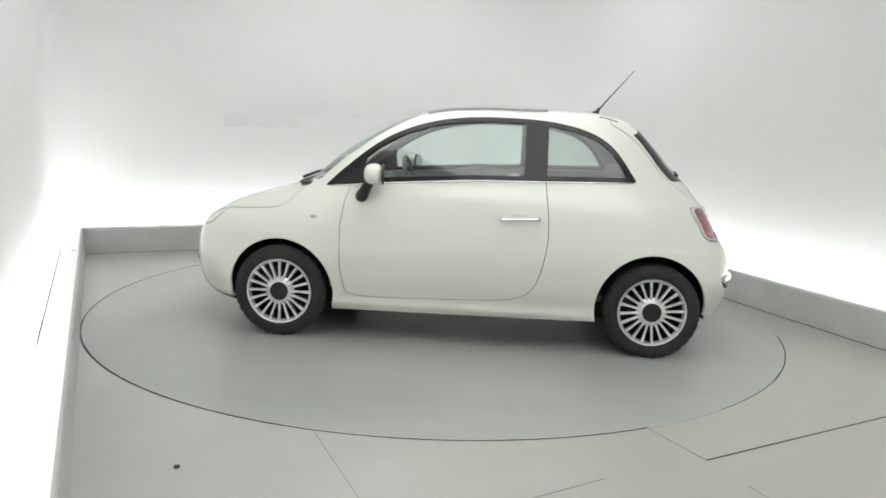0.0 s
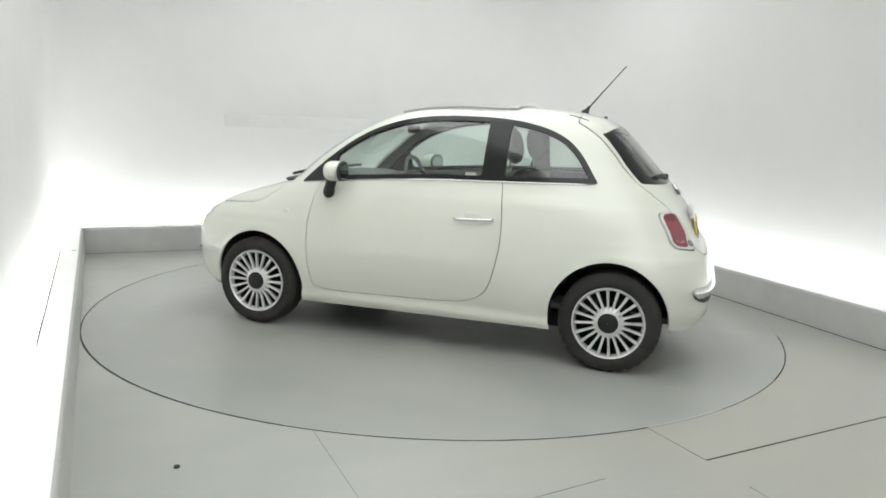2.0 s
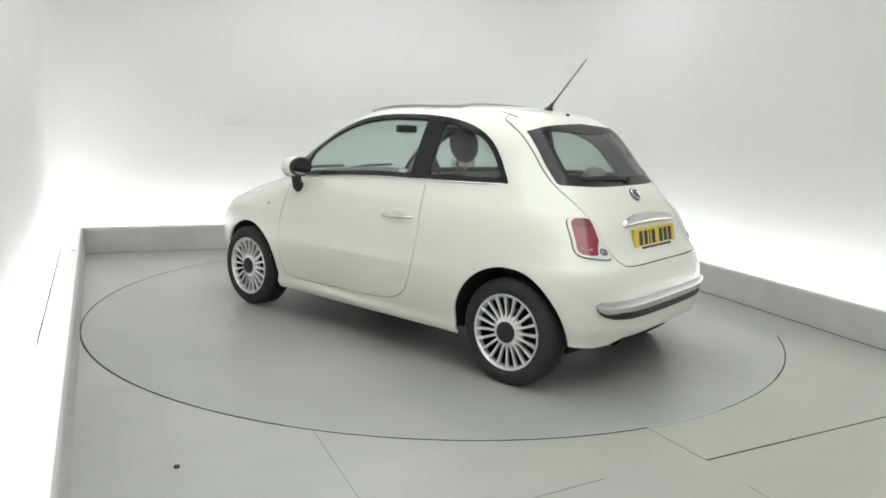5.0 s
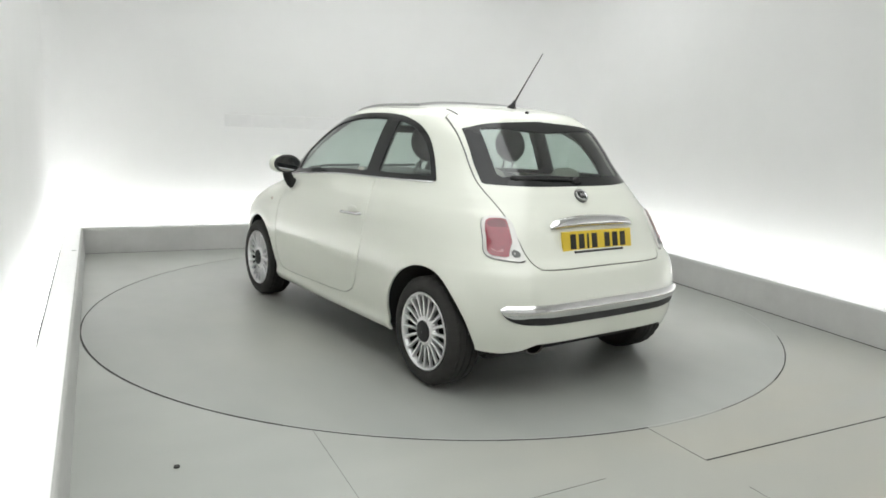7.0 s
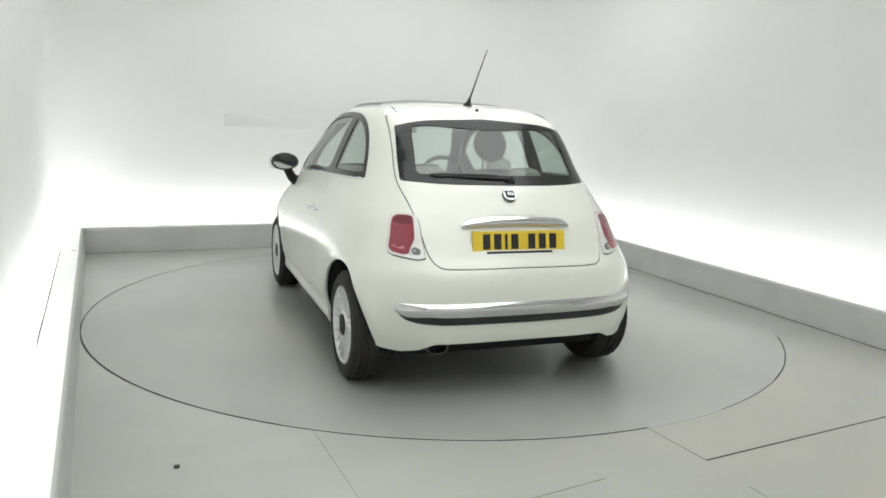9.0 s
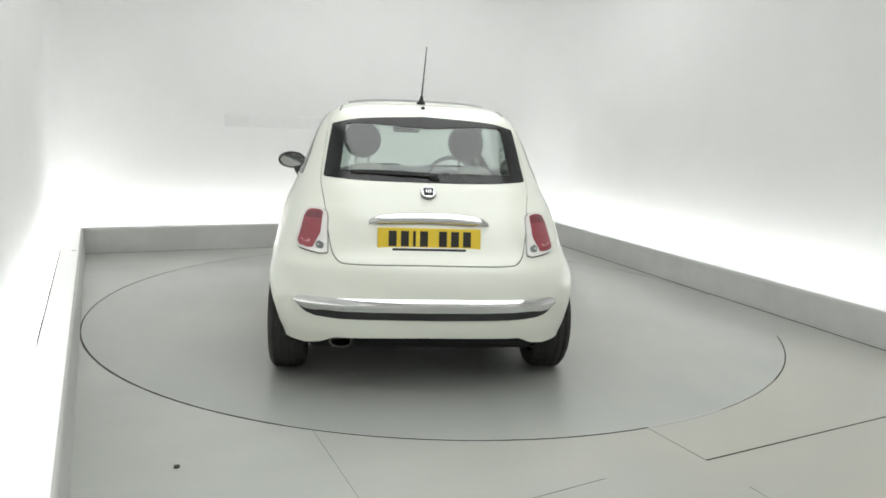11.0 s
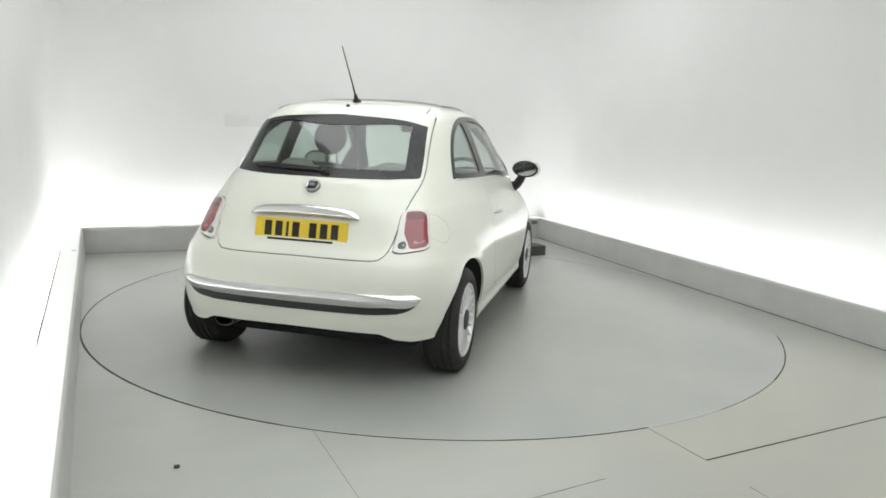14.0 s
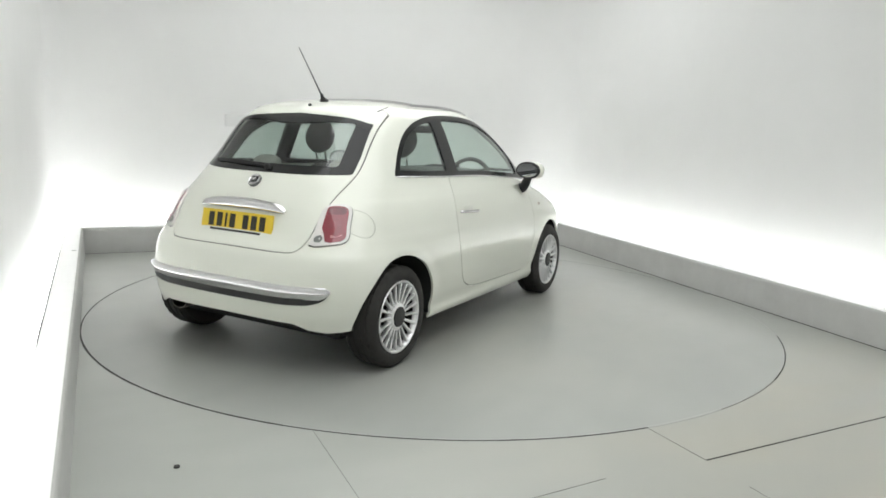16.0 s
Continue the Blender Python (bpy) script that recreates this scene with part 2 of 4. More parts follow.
def build_room():
    rb, rn = right_at(BACK), right_at(NEAR)
    # floor with a round hole for the turntable
    n = 160
    ring = [(2.467 * math.cos(2 * math.pi * k / n), 2.467 * math.sin(2 * math.pi * k / n)) for k in range(n)]
    outer = []
    for x, y in ring:
        c = [(LEFT - 0.02, BACK + 0.02), (rb + 0.02, BACK + 0.02), (rn + 0.02, NEAR), (LEFT - 0.02, NEAR)]
        best = 1e9
        for (ax, ay), (bx, by) in zip(c, c[1:] + c[:1]):
            ex, ey = bx - ax, by - ay
            den = x * ey - y * ex
            if abs(den) < 1e-9:
                continue
            s = (ax * ey - ay * ex) / den
            w = (ax * y - ay * x) / den
            if s > 0 and -1e-6 <= w <= 1 + 1e-6:
                best = min(best, s)
        outer.append((x * max(best, 1.0002), y * max(best, 1.0002)))
    for cx, cy in ((LEFT - 0.02, BACK + 0.02), (rb + 0.02, BACK + 0.02), (rn + 0.02, NEAR), (LEFT - 0.02, NEAR)):
        k = min(range(n), key=lambda q: abs(math.atan2(outer[q][1], outer[q][0]) - math.atan2(cy, cx)))
        outer[k] = (cx, cy)
    verts = [(x, y, 0) for x, y in ring] + [(x, y, 0) for x, y in outer] + [(x, y, -0.05) for x, y in ring]
    faces = []
    for k in range(n):
        j = (k + 1) % n
        faces += [(k, n + k, n + j, j), (k, j, 2 * n + j, 2 * n + k)]
    fl = link("floor", verts, faces, M["floor"], smooth=False)
    tagged(fl, "worn light grey painted floor round a turntable", "floor", kind="structure")
    pit = part("pit_floor", prism([(2.6 * math.cos(a), 2.6 * math.sin(a)) for a in np.linspace(0, 2 * math.pi, 64, endpoint=False)], -0.10, -0.05), M["pit"], fl)

    def joint(name, a, b, w=0.005, m="joint"):
        d = (Vector((*b, 0)) - Vector((*a, 0))).normalized()
        s = Vector((-d.y, d.x, 0)) * w / 2
        A, B = Vector((*a, 0)), Vector((*b, 0))
        part(name, prism([(q.x, q.y) for q in (A + s, B + s, B - s, A - s)], -0.01, 0.0015), M[m], fl)
    joint("floor_joint", (-1.508, -1.945), (-1.514, -5.6), 0.0022, "faint")
    joint("floor_joint", (-0.048, -2.475), (-0.039, -2.821), 0.004, "faint")
    joint("floor_joint", (-0.039, -2.821), (right_at(-2.8) - 0.02, -2.755), 0.007)
    joint("floor_joint", (-0.93, -2.822), (-0.55, -2.795), 0.0022, "faint")
    joint("floor_joint", (-0.052, -3.06), (-0.05, -3.6), 0.0022, "faint")
    part("floor_bolt", prism([(-2.092 + 0.012 * math.cos(a), -2.104 + 0.012 * math.sin(a)) for a in np.linspace(0, 6.283, 12, endpoint=False)], -0.01, 0.006), M["joint"], fl, "small dark bolt head in the floor")

    # the gap round the turntable: open and dark along some arcs, packed with grey dirt along others
    def arc(name, a0, a1, w, m, label=""):
        k = max(4, int(abs(a1 - a0) / 2.0))
        bm = bmesh.new()
        rows = []
        for i in range(k + 1):
            a = radians(a0 + (a1 - a0) * i / k)
            ww = w * (0.85 + 0.15 * math.sin(i * 1.7) * math.sin(i * 0.61 + 1))
            r0, r1 = 2.4625 - ww / 2, 2.4625 + ww / 2
            rows.append([bm.verts.new((r * math.cos(a), r * math.sin(a), z)) for r, z in ((r0, -0.03), (r0, 0.0012), (r1, 0.0012), (r1, -0.03))])
        for p, q in zip(rows, rows[1:]):
            for i in range(3):
                bm.faces.new((p[i], p[i + 1], q[i + 1], q[i]))
        return part(name, bm, M[m], fl, label)
    arc("ring_joint", 128, 176, 0.009, "joint", "dark open gap round the turntable")
    arc("ring_joint", 176, 229, 0.014, "joint", "wide dark gap round the turntable")
    arc("ring_joint", 229, 269, 0.010, "joint", "dark open gap round the turntable")
    arc("ring_filling", 269, 281, 0.011, "disc", "gap packed with grey dirt")
    arc("ring_joint", 281, 297, 0.006, "faint", "thin gap round the turntable")
    arc("ring_joint", 297, 321, 0.008, "joint", "dark open gap round the turntable")
    arc("ring_filling", 321, 350, 0.011, "disc", "gap packed with grey dirt")
    arc("ring_joint", 350, 400, 0.008, "joint", "dark open gap round the turntable")
    arc("ring_joint", 400, 488, 0.006, "faint", "thin gap round the turntable")

    # upstands: grey inner face leaning back a little, white cap with a rounded lip
    corners = [(LEFT, NEAR), (LEFT, BACK), (rb, BACK), (rn, NEAR)]
    inward = [(1, 0), (1, -1), (-1, -1), (-1, 0)]
    face = [(0.0, -0.02), (0.010, KERB_H - 0.028), (0.0125, KERB_H - 0.014), (0.018, KERB_H - 0.006), (0.026, KERB_H - 0.004), (KERB_W, KERB_H - 0.004), (KERB_W, -0.02)]
    lip = [(0.027, KERB_H - 0.004), (0.0275, KERB_H), (KERB_W, KERB_H), (KERB_W, KERB_H - 0.004)]

    def rail(k, prof):
        """One straight run between two corners, mitred, with the given section."""
        bm = bmesh.new()
        ends = []
        for q in (k, k + 1):
            (cx, cy), (ix, iy) = corners[q], inward[q]
            ends.append([bm.verts.new((cx - ix * d, cy - iy * d, z)) for d, z in prof])
        m = len(prof)
        for i in range(m):
            bm.faces.new((ends[0][i], ends[0][(i + 1) % m], ends[1][(i + 1) % m], ends[1][i]))
        bm.faces.new(ends[0])
        bm.faces.new(ends[1][::-1])
        return bm
    rails = []
    for k in range(3):
        u = part("upstand_%d" % (k + 1), rail(k, face), M["kerb"])
        tagged(u, "low grey upstand with a white cap along the pit", "upstand", kind="structure")
        part("cap", rail(k, lip), M["cap"], u, "white cap")
        rails.append(u)
    part("edge_joint", box(LEFT - KERB_W + 0.001, LEFT - KERB_W + 0.008, -1.12, 1.50, KERB_H - 0.002, KERB_H + 0.004), M["joint"], rails[0], "thin dark joint along the cap")
    part("cap_joint", box(LEFT - 0.075, LEFT - 0.045, 1.48, 1.50, KERB_H - 0.002, KERB_H + 0.0012), M["faint"], rails[0], "short joint across the cap")
    part("corner_plate", box(rb - 0.10, rb - 0.02, BACK - 0.008, BACK + 0.004, KERB_H - 0.075, KERB_H - 0.03, 0.003), M["trim"], rails[1], "small grey plate at the corner")

    joint("floor_joint", (rb - 0.006, BACK), (right_at(-4.5) - 0.006, -4.5), 0.014)
    joint("floor_joint", (LEFT, BACK - 0.004), (rb - 0.02, BACK - 0.004), 0.006)

    # light strips in the troughs behind the upstands
    def strip(name, a, b, ox, oy):
        w = 0.03
        d = (Vector((*b, 0)) - Vector((*a, 0))).normalized()
        s = Vector((-d.y, d.x, 0)) * w
        A, B = Vector((a[0] + ox, a[1] + oy, 0)), Vector((b[0] + ox, b[1] + oy, 0))
        ob = part(name, prism([(q.x, q.y) for q in (A + s, B + s, B - s, A - s)], 0.10, 0.14), M["led"])
        tagged(ob, "white strip light in the trough behind the upstand", "strip light", "strip lights")
    o = KERB_W + TROUGH * 0.5
    strip("strip_light", (LEFT, NEAR + 0.1), (LEFT, BACK + o - 0.04), -o, 0)
    strip("strip_light", (LEFT - o, BACK), (rb + o, BACK), 0, o)
    strip("strip_light", (rn, NEAR + 0.1), (right_at(BACK + o - 0.04), BACK + o - 0.04), o, 0)
    part("trough_base", prism([(LEFT - 0.4, NEAR), (LEFT - 0.4, BACK + 0.4), (rb + 0.4, BACK + 0.4), (rn + 0.4, NEAR)], -0.14, -0.11), M["cap"])
    tagged(bpy.data.objects["trough_base"], "white base of the light trough", "base", kind="structure")

    # walls: one sheet with rounded corners and a rounded turn into the ceiling
    off = KERB_W + TROUGH
    path = []
    R = 0.35
    c1 = (LEFT - off, BACK + off)
    c2 = (rb + off, BACK + off)
    path.append((LEFT - off, NEAR))
    for a in np.linspace(180, 90, 12):
        path.append((c1[0] + R * 0.5 + R * 0.5 * math.cos(radians(a)), c1[1] - R * 0.5 + R * 0.5 * math.sin(radians(a))))
    for a in np.linspace(90, 0, 16):
        path.append((c2[0] - R * 1.75 + R * 1.75 * math.cos(radians(a)), c2[1] - R * 1.75 + R * 1.75 * math.sin(radians(a))))
    path.append((rn + off, NEAR))
    nrm = []
    for i in range(len(path)):
        a, b = Vector(path[max(i - 1, 0)]), Vector(path[min(i + 1, len(path) - 1)])
        d = (b - a).normalized()
        nrm.append(Vector((d.y, -d.x)))
    prof = [(0, -0.12), (0, CEIL - 0.5)] + [(0.5 - 0.5 * math.cos(a), CEIL - 0.5 + 0.5 * math.sin(a)) for a in np.linspace(0.15, math.pi / 2, 8)]
    verts, faces = [], []
    for q, nn in zip(path, nrm):
        for inset, z in prof:
            verts.append((q[0] + nn.x * inset, q[1] + nn.y * inset, z))
    m = len(prof)
    for i in range(len(path) - 1):
        for k in range(m - 1):
            faces.append((i * m + k, (i + 1) * m + k, (i + 1) * m + k + 1, i * m + k + 1))
    wl = link("wall_1", verts, faces, M["wall"])
    sol = wl.modifiers.new("thick", "SOLIDIFY")
    sol.thickness, sol.offset = 0.1, -1.0
    tagged(wl, "seamless white painted booth wall with rounded corners", "wall", kind="structure")
    w2 = part("wall_2", box(LEFT - 0.6, rb + 0.6, NEAR - 0.1, NEAR, -0.12, CEIL + 0.1), M["wall"])
    tagged(w2, "white painted end wall behind the camera", "wall", kind="structure")
    ce = part("ceiling", box(LEFT - 0.6, rb + 0.6, NEAR - 0.1, BACK + 0.6, CEIL, CEIL + 0.1), M["ceiling"])
    tagged(ce, "white painted ceiling", "ceiling", kind="structure")
    for x0, x1, y0, y1 in ((-1.2, 2.2, 0.1, 2.1), (-2.0, 0.9, -6.0, 0.0)):
        pn = part("ceiling_light", box(x0, x1, y0, y1, CEIL - 0.05, CEIL - 0.01), M["panel"])
        tagged(pn, "large white diffuser light under the ceiling", "ceiling light", "ceiling lights")
    # faint band on the back wall, slightly greyer than the wall paint
    sl = part("wall_band", box(-1.1, 1.0, BACK + off - 0.007, BACK + off + 0.01, 1.26, 1.385, 0.003), M["greyband"])
    tagged(sl, "faint grey band across the back wall", "wall panel", kind="structure")
    # block on the floor in the corner
    b = part("block", box(1.72, 2.07, 1.60, 1.80, 0.0, 0.11, 0.01), M["wood"])
    tagged(b, "dark block lying on the floor by the upstand", "block")

    # turntable disc
    n = 160
    e = new("turntable")
    tagged(e, "round light grey painted turntable disc flush with the floor", "turntable")
    top = bmesh.new()
    vs = [top.verts.new((TABLE_R * math.cos(2 * math.pi * k / n), TABLE_R * math.sin(2 * math.pi * k / n), 0)) for k in range(n)]
    vb = [top.verts.new((v.co.x, v.co.y, -0.045)) for v in vs]
    top.faces.new(vs)
    for k in range(n):
        top.faces.new((vs[k], vb[k], vb[(k + 1) % n], vs[(k + 1) % n]))
    part("disc", top, M["disc"], e, "light grey painted deck")
    hoop = lathe([(TABLE_R - 0.006, 0.0010), (TABLE_R - 0.0005, 0.0010), (TABLE_R - 0.0005, -0.044), (TABLE_R - 0.006, -0.044)], n, True)
    bmesh.ops.rotate(hoop, matrix=Matrix.Rotation(radians(90), 3, "X"), verts=hoop.verts)
    part("rim_hoop", hoop, M["kerb"], e, "thin worn steel edge of the disc")
    return e


turntable = build_room()


# ---------------------------------------------------------------- car body surface
# rows: height, rear end, front end, half width, roundness in plan at the rear and at the front
ROWS = [
    (0.17, -1.55, 1.68, 0.760, 4.6, 4.8), (0.20, -1.605, 1.74, 0.790, 4.6, 5.0), (0.245, -1.65, 1.79, 0.810, 4.6, 5.2), (0.275, -1.668, 1.81, 0.806, 4.6, 5.3),
    (0.36, -1.690, 1.83, 0.824, 4.7, 5.4), (0.45, -1.694, 1.835, 0.836, 4.7, 5.4), (0.55, -1.687, 1.83, 0.840, 4.7, 5.4),
    (0.65, -1.660, 1.805, 0.834, 4.6, 5.2), (0.68, -1.640, 1.785, 0.830, 4.5, 5.0), (0.72, -1.606, 1.755, 0.824, 4.5, 4.8),
    (0.765, -1.580, 1.69, 0.815, 4.4, 4.4), (0.82, -1.555, 1.575, 0.803, 4.3, 4.1), (0.87, -1.529, 1.42, 0.79, 4.2, 3.9),
    (0.92, -1.496, 1.24, 0.774, 4.1, 4.0), (0.955, -1.470, 1.12, 0.758, 4.0, 4.4), (0.99, -1.442, 1.06, 0.741, 4.0, 4.8),
    (1.03, -1.411, 1.02, 0.726, 3.9, 4.8), (1.07, -1.368, 0.975, 0.711, 3.9, 4.8), (1.15, -1.290, 0.885, 0.679, 4.0, 4.6),
    (1.25, -1.196, 0.74, 0.636, 4.5, 4.4), (1.35, -1.097, 0.555, 0.587, 5.0, 4.2), (1.40, -1.040, 0.45, 0.555, 5.0, 4.0),
    (1.44, -0.968, 0.335, 0.511, 4.8, 3.8), (1.465, -0.88, 0.22, 0.447, 4.4, 3.6), (1.48, -0.79, 0.09, 0.365, 4.0, 3.4),
    (1.49, -0.68, -0.06, 0.25, 3.4, 3.2), (1.494, -0.56, -0.22, 0.12, 3.0, 3.0)]
XM = -0.25


def pchip(x, y, q):
    """Shape-keeping cubic through (x, y) at q."""
    h = np.diff(x)
    d = np.diff(y) / h
    m = np.zeros(len(x))
    for i in range(1, len(x) - 1):
        if d[i - 1] * d[i] > 0:
            w1, w2 = 2 * h[i] + h[i - 1], h[i] + 2 * h[i - 1]
            m[i] = (w1 + w2) / (w1 / d[i - 1] + w2 / d[i])
    m[0], m[-1] = d[0], d[-1]
    k = np.clip(np.searchsorted(x, q) - 1, 0, len(x) - 2)
    t = (q - x[k]) / h[k]
    return (2 * t ** 3 - 3 * t ** 2 + 1) * y[k] + (t ** 3 - 2 * t ** 2 + t) * h[k] * m[k] + (3 * t ** 2 - 2 * t ** 3) * y[k + 1] + (t ** 3 - t ** 2) * h[k] * m[k + 1]


def shell():
    """The whole outer skin as one grid: points, unit normals and quads."""
    rows = np.array(ROWS)
    step = np.abs(np.diff(rows[:, 0])) + np.abs(np.diff(rows[:, 1])) * 0.7 + np.abs(np.diff(rows[:, 2])) * 0.35 + np.abs(np.diff(rows[:, 3]))
    tau = np.concatenate([[0], np.cumsum(step)])
    q = np.linspace(0, tau[-1], 150)
    z, xr, xf, w, nr, nf = [pchip(tau, rows[:, k], q) for k in range(6)]
    half = 74
    grid = []
    ph = np.linspace(0, math.pi / 2, 600)
    for i in range(len(q)):
        xc = min(max(XM, xr[i] + 0.02), xf[i] - 0.02)
        line = []
        for (end, n) in ((xr[i], nr[i]), (xf[i], nf[i])):
            x = xc + (end - xc) * np.cos(ph) ** (2 / n)
            y = w[i] * np.sin(ph) ** (2 / n)
            s = np.concatenate([[0], np.cumsum(np.hypot(np.diff(x), np.diff(y)))])
            g = np.linspace(0, s[-1], half)
            line.append(np.stack([np.interp(g, s, x), np.interp(g, s, y)], 1))
        prof = np.concatenate([line[0], line[1][::-1][1:]])
        other = prof[::-1][1:-1] * [1, -1]
        loop = np.concatenate([prof, other])
        grid.append(np.concatenate([loop, np.full((len(loop), 1), z[i])], 1))
    g = np.array(grid)
    # slight flare round the wheel arches
    for cx in (1.162, -1.15):
        r = np.hypot(g[..., 0] - cx, g[..., 2] - 0.29)
        f = np.exp(-((r - 0.36) / 0.045) ** 2) * 0.007
        g[..., 1] += np.sign(g[..., 1]) * f * (np.abs(g[..., 1]) > 0.5)
    # full rear haunches behind the wheels
    fade = np.clip((0.88 - g[..., 2]) / 0.45, 0, 1)
    f = 0.036 * np.exp(-((g[..., 0] + 1.40) / 0.13) ** 2) * fade * fade * (3 - 2 * fade)
    g[..., 1] += np.sign(g[..., 1]) * f * np.clip((np.abs(g[..., 1]) - 0.5) / 0.2, 0, 1)
    du = np.roll(g, -1, 1) - np.roll(g, 1, 1)
    dv = np.empty_like(g)
    dv[1:-1] = g[2:] - g[:-2]
    dv[0], dv[-1] = g[1] - g[0], g[-1] - g[-2]
    nn = np.cross(dv, du)
    nn /= np.linalg.norm(nn, axis=2, keepdims=True) + 1e-12
    R, C = g.shape[:2]
    cen = np.array([-0.2, 0, 0.7])
    if np.sum(nn * (g - cen)) < 0:
        nn = -nn
    idx = np.arange(R * C).reshape(R, C)
    faces = []
    for i in range(R - 1):
        for j in range(C):
            faces.append((idx[i, j], idx[i, (j + 1) % C], idx[i + 1, (j + 1) % C], idx[i + 1, j]))
    faces.append(tuple(idx[-1]))
    v, n = g.reshape(-1, 3), nn.reshape(-1, 3)
    a, b, c = v[faces[40][0]], v[faces[40][1]], v[faces[40][2]]
    if np.dot(np.cross(b - a, c - b), n[faces[40][0]]) < 0:
        faces = [f[::-1] for f in faces]
    return [list(v), list(n)], faces


def sdf(poly, a, b):
    """Signed distance to a closed polygon, positive inside."""
    q = np.array(poly, float)
    d = np.full(len(a), 1e9)
    inside = np.zeros(len(a), bool)
    for (x0, y0), (x1, y1) in zip(q, np.roll(q, -1, 0)):
        ex, ey = x1 - x0, y1 - y0
        L = ex * ex + ey * ey
        if L < 1e-12:
            continue
        t = np.clip(((a - x0) * ex + (b - y0) * ey) / L, 0, 1)
        d = np.minimum(d, np.hypot(a - x0 - t * ex, b - y0 - t * ey))
        if y1 != y0:
            cross = ((y0 > b) != (y1 > b)) & (a < (x1 - x0) * (b - y0) / (y1 - y0) + x0)
            inside ^= cross
    return np.where(inside, d, -d)


def cut(pool, faces, field):
    """Split faces along the zero line of a field over (x, y, z): those inside (field > 0), and the rest."""
    used = sorted({i for f in faces for i in f})
    val = {}
    P = np.array([pool[0][i] for i in used])
    F = field(P[:, 0], P[:, 1], P[:, 2])
    for i, s in zip(used, F):
        val[i] = s if abs(s) > 1e-7 else 1e-7
    made = {}

    def mid(i, j):
        key = (min(i, j), max(i, j))
        if key not in made:
            t = val[i] / (val[i] - val[j])
            p = pool[0][i] * (1 - t) + pool[0][j] * t
            n = pool[1][i] * (1 - t) + pool[1][j] * t
            pool[0].append(p)
            pool[1].append(n / np.linalg.norm(n))
            made[key] = len(pool[0]) - 1
        return made[key]
    ins, outs = [], []
    for f in faces:
        sg = [val[i] > 0 for i in f]
        if all(sg):
            ins.append(f)
        elif not any(sg):
            outs.append(f)
        else:
            A, B = [], []
            for k, i in enumerate(f):
                j = f[(k + 1) % len(f)]
                (A if val[i] > 0 else B).append(i)
                if (val[i] > 0) != (val[j] > 0):
                    m = mid(i, j)
                    A.append(m)
                    B.append(m)
            if len(A) > 2:
                ins.append(tuple(A))
            if len(B) > 2:
                outs.append(tuple(B))
    return ins, outs


def islands(faces):
    """Groups of faces that hang together by their corners."""
    root = {}

    def find(i):
        while root.setdefault(i, i) != i:
            root[i] = root[root[i]]
            i = root[i]
        return i
    for f in faces:
        for i in f[1:]:
            root[find(i)] = find(f[0])
    groups = {}
    for f in faces:
        groups.setdefault(find(f[0]), []).append(f)
    return list(groups.values())


def panel(name, pool, faces, material, parent, lift=0.0, flange=0.012, label="", dome=None):
    """One skin panel: its faces, pushed out by lift, with edges turned inwards by flange."""
    if not faces:
        return None
    used = sorted({i for f in faces for i in f})
    at = {i: k for k, i in enumerate(used)}
    V = np.array([pool[0][i] for i in used])
    N = np.array([pool[1][i] for i in used])
    if dome is not None:
        V = V + N * dome(V)[:, None]
    V = V + N * lift
    F = [tuple(at[i] for i in f) for f in faces]
    V, N = list(V), list(N)
    if flange:
        count = {}
        for f in F:
            for k in range(len(f)):
                e = (f[k], f[(k + 1) % len(f)])
                count[(min(e), max(e))] = count.get((min(e), max(e)), 0) + 1
        extra = []
        for f in F:
            for k in range(len(f)):
                a, b = f[k], f[(k + 1) % len(f)]
                if count[(min(a, b), max(a, b))] == 1:
                    pa, pb, na, nb = V[a], V[b], N[a], N[b]
                    side = np.cross(pb - pa, na)
                    ln = np.linalg.norm(side)
                    if ln < 1e-9:
                        continue
                    side = side / ln
                    s = len(V)
                    V += [pa, pb, pb - nb * flange, pa - na * flange]
                    N += [side] * 4
                    extra.append((s + 1, s, s + 3, s + 2))
        F += extra
    return link(name, V, F, material, parent, label, True, None if dome is not None else N)


DLO = spline([(0.912, 0.954), (0.81, 1.055), (0.64, 1.200), (0.48, 1.300), (0.30, 1.367), (0.12, 1.403), (-0.085, 1.419), (-0.36, 1.416),
              (-0.575, 1.392), (-0.758, 1.338), (-0.890, 1.244), (-1.022, 1.060)], 6)
DLO = np.concatenate([DLO, [(-0.60, 1.050), (0.0, 1.033), (0.5, 0.998)]])
DOOR = np.concatenate([[(0.735, 0.99), (0.765, 0.88), (0.782, 0.72), (0.776, 0.47), (0.748, 0.33)],
                       spline([(0.735, 0.30), (0.60, 0.283), (0.2, 0.292), (-0.20, 0.308), (-0.35, 0.342), (-0.435, 0.42), (-0.487, 0.61), (-0.497, 0.79), (-0.468, 1.05)], 8),
                       [(0.0, 1.04), (0.5, 1.005)]])
GATE = np.concatenate([spline([(0.0, 0.670), (0.38, 0.670), (0.455, 0.686), (0.488, 0.735), (0.507, 0.82), (0.532, 0.95), (0.558, 1.06), (0.545, 1.2), (0.527, 1.36), (0.505, 1.43)], 8), [(0.44, 1.462), (0.0, 1.474)]])
WIN = np.concatenate([spline([(0.0, 1.058), (0.3, 1.06), (0.543, 1.069)], 4), spline([(0.543, 1.069), (0.527, 1.2), (0.506, 1.345)], 4)[1:], spline([(0.506, 1.345), (0.35, 1.378), (0.0, 1.398)], 5)[1:]])
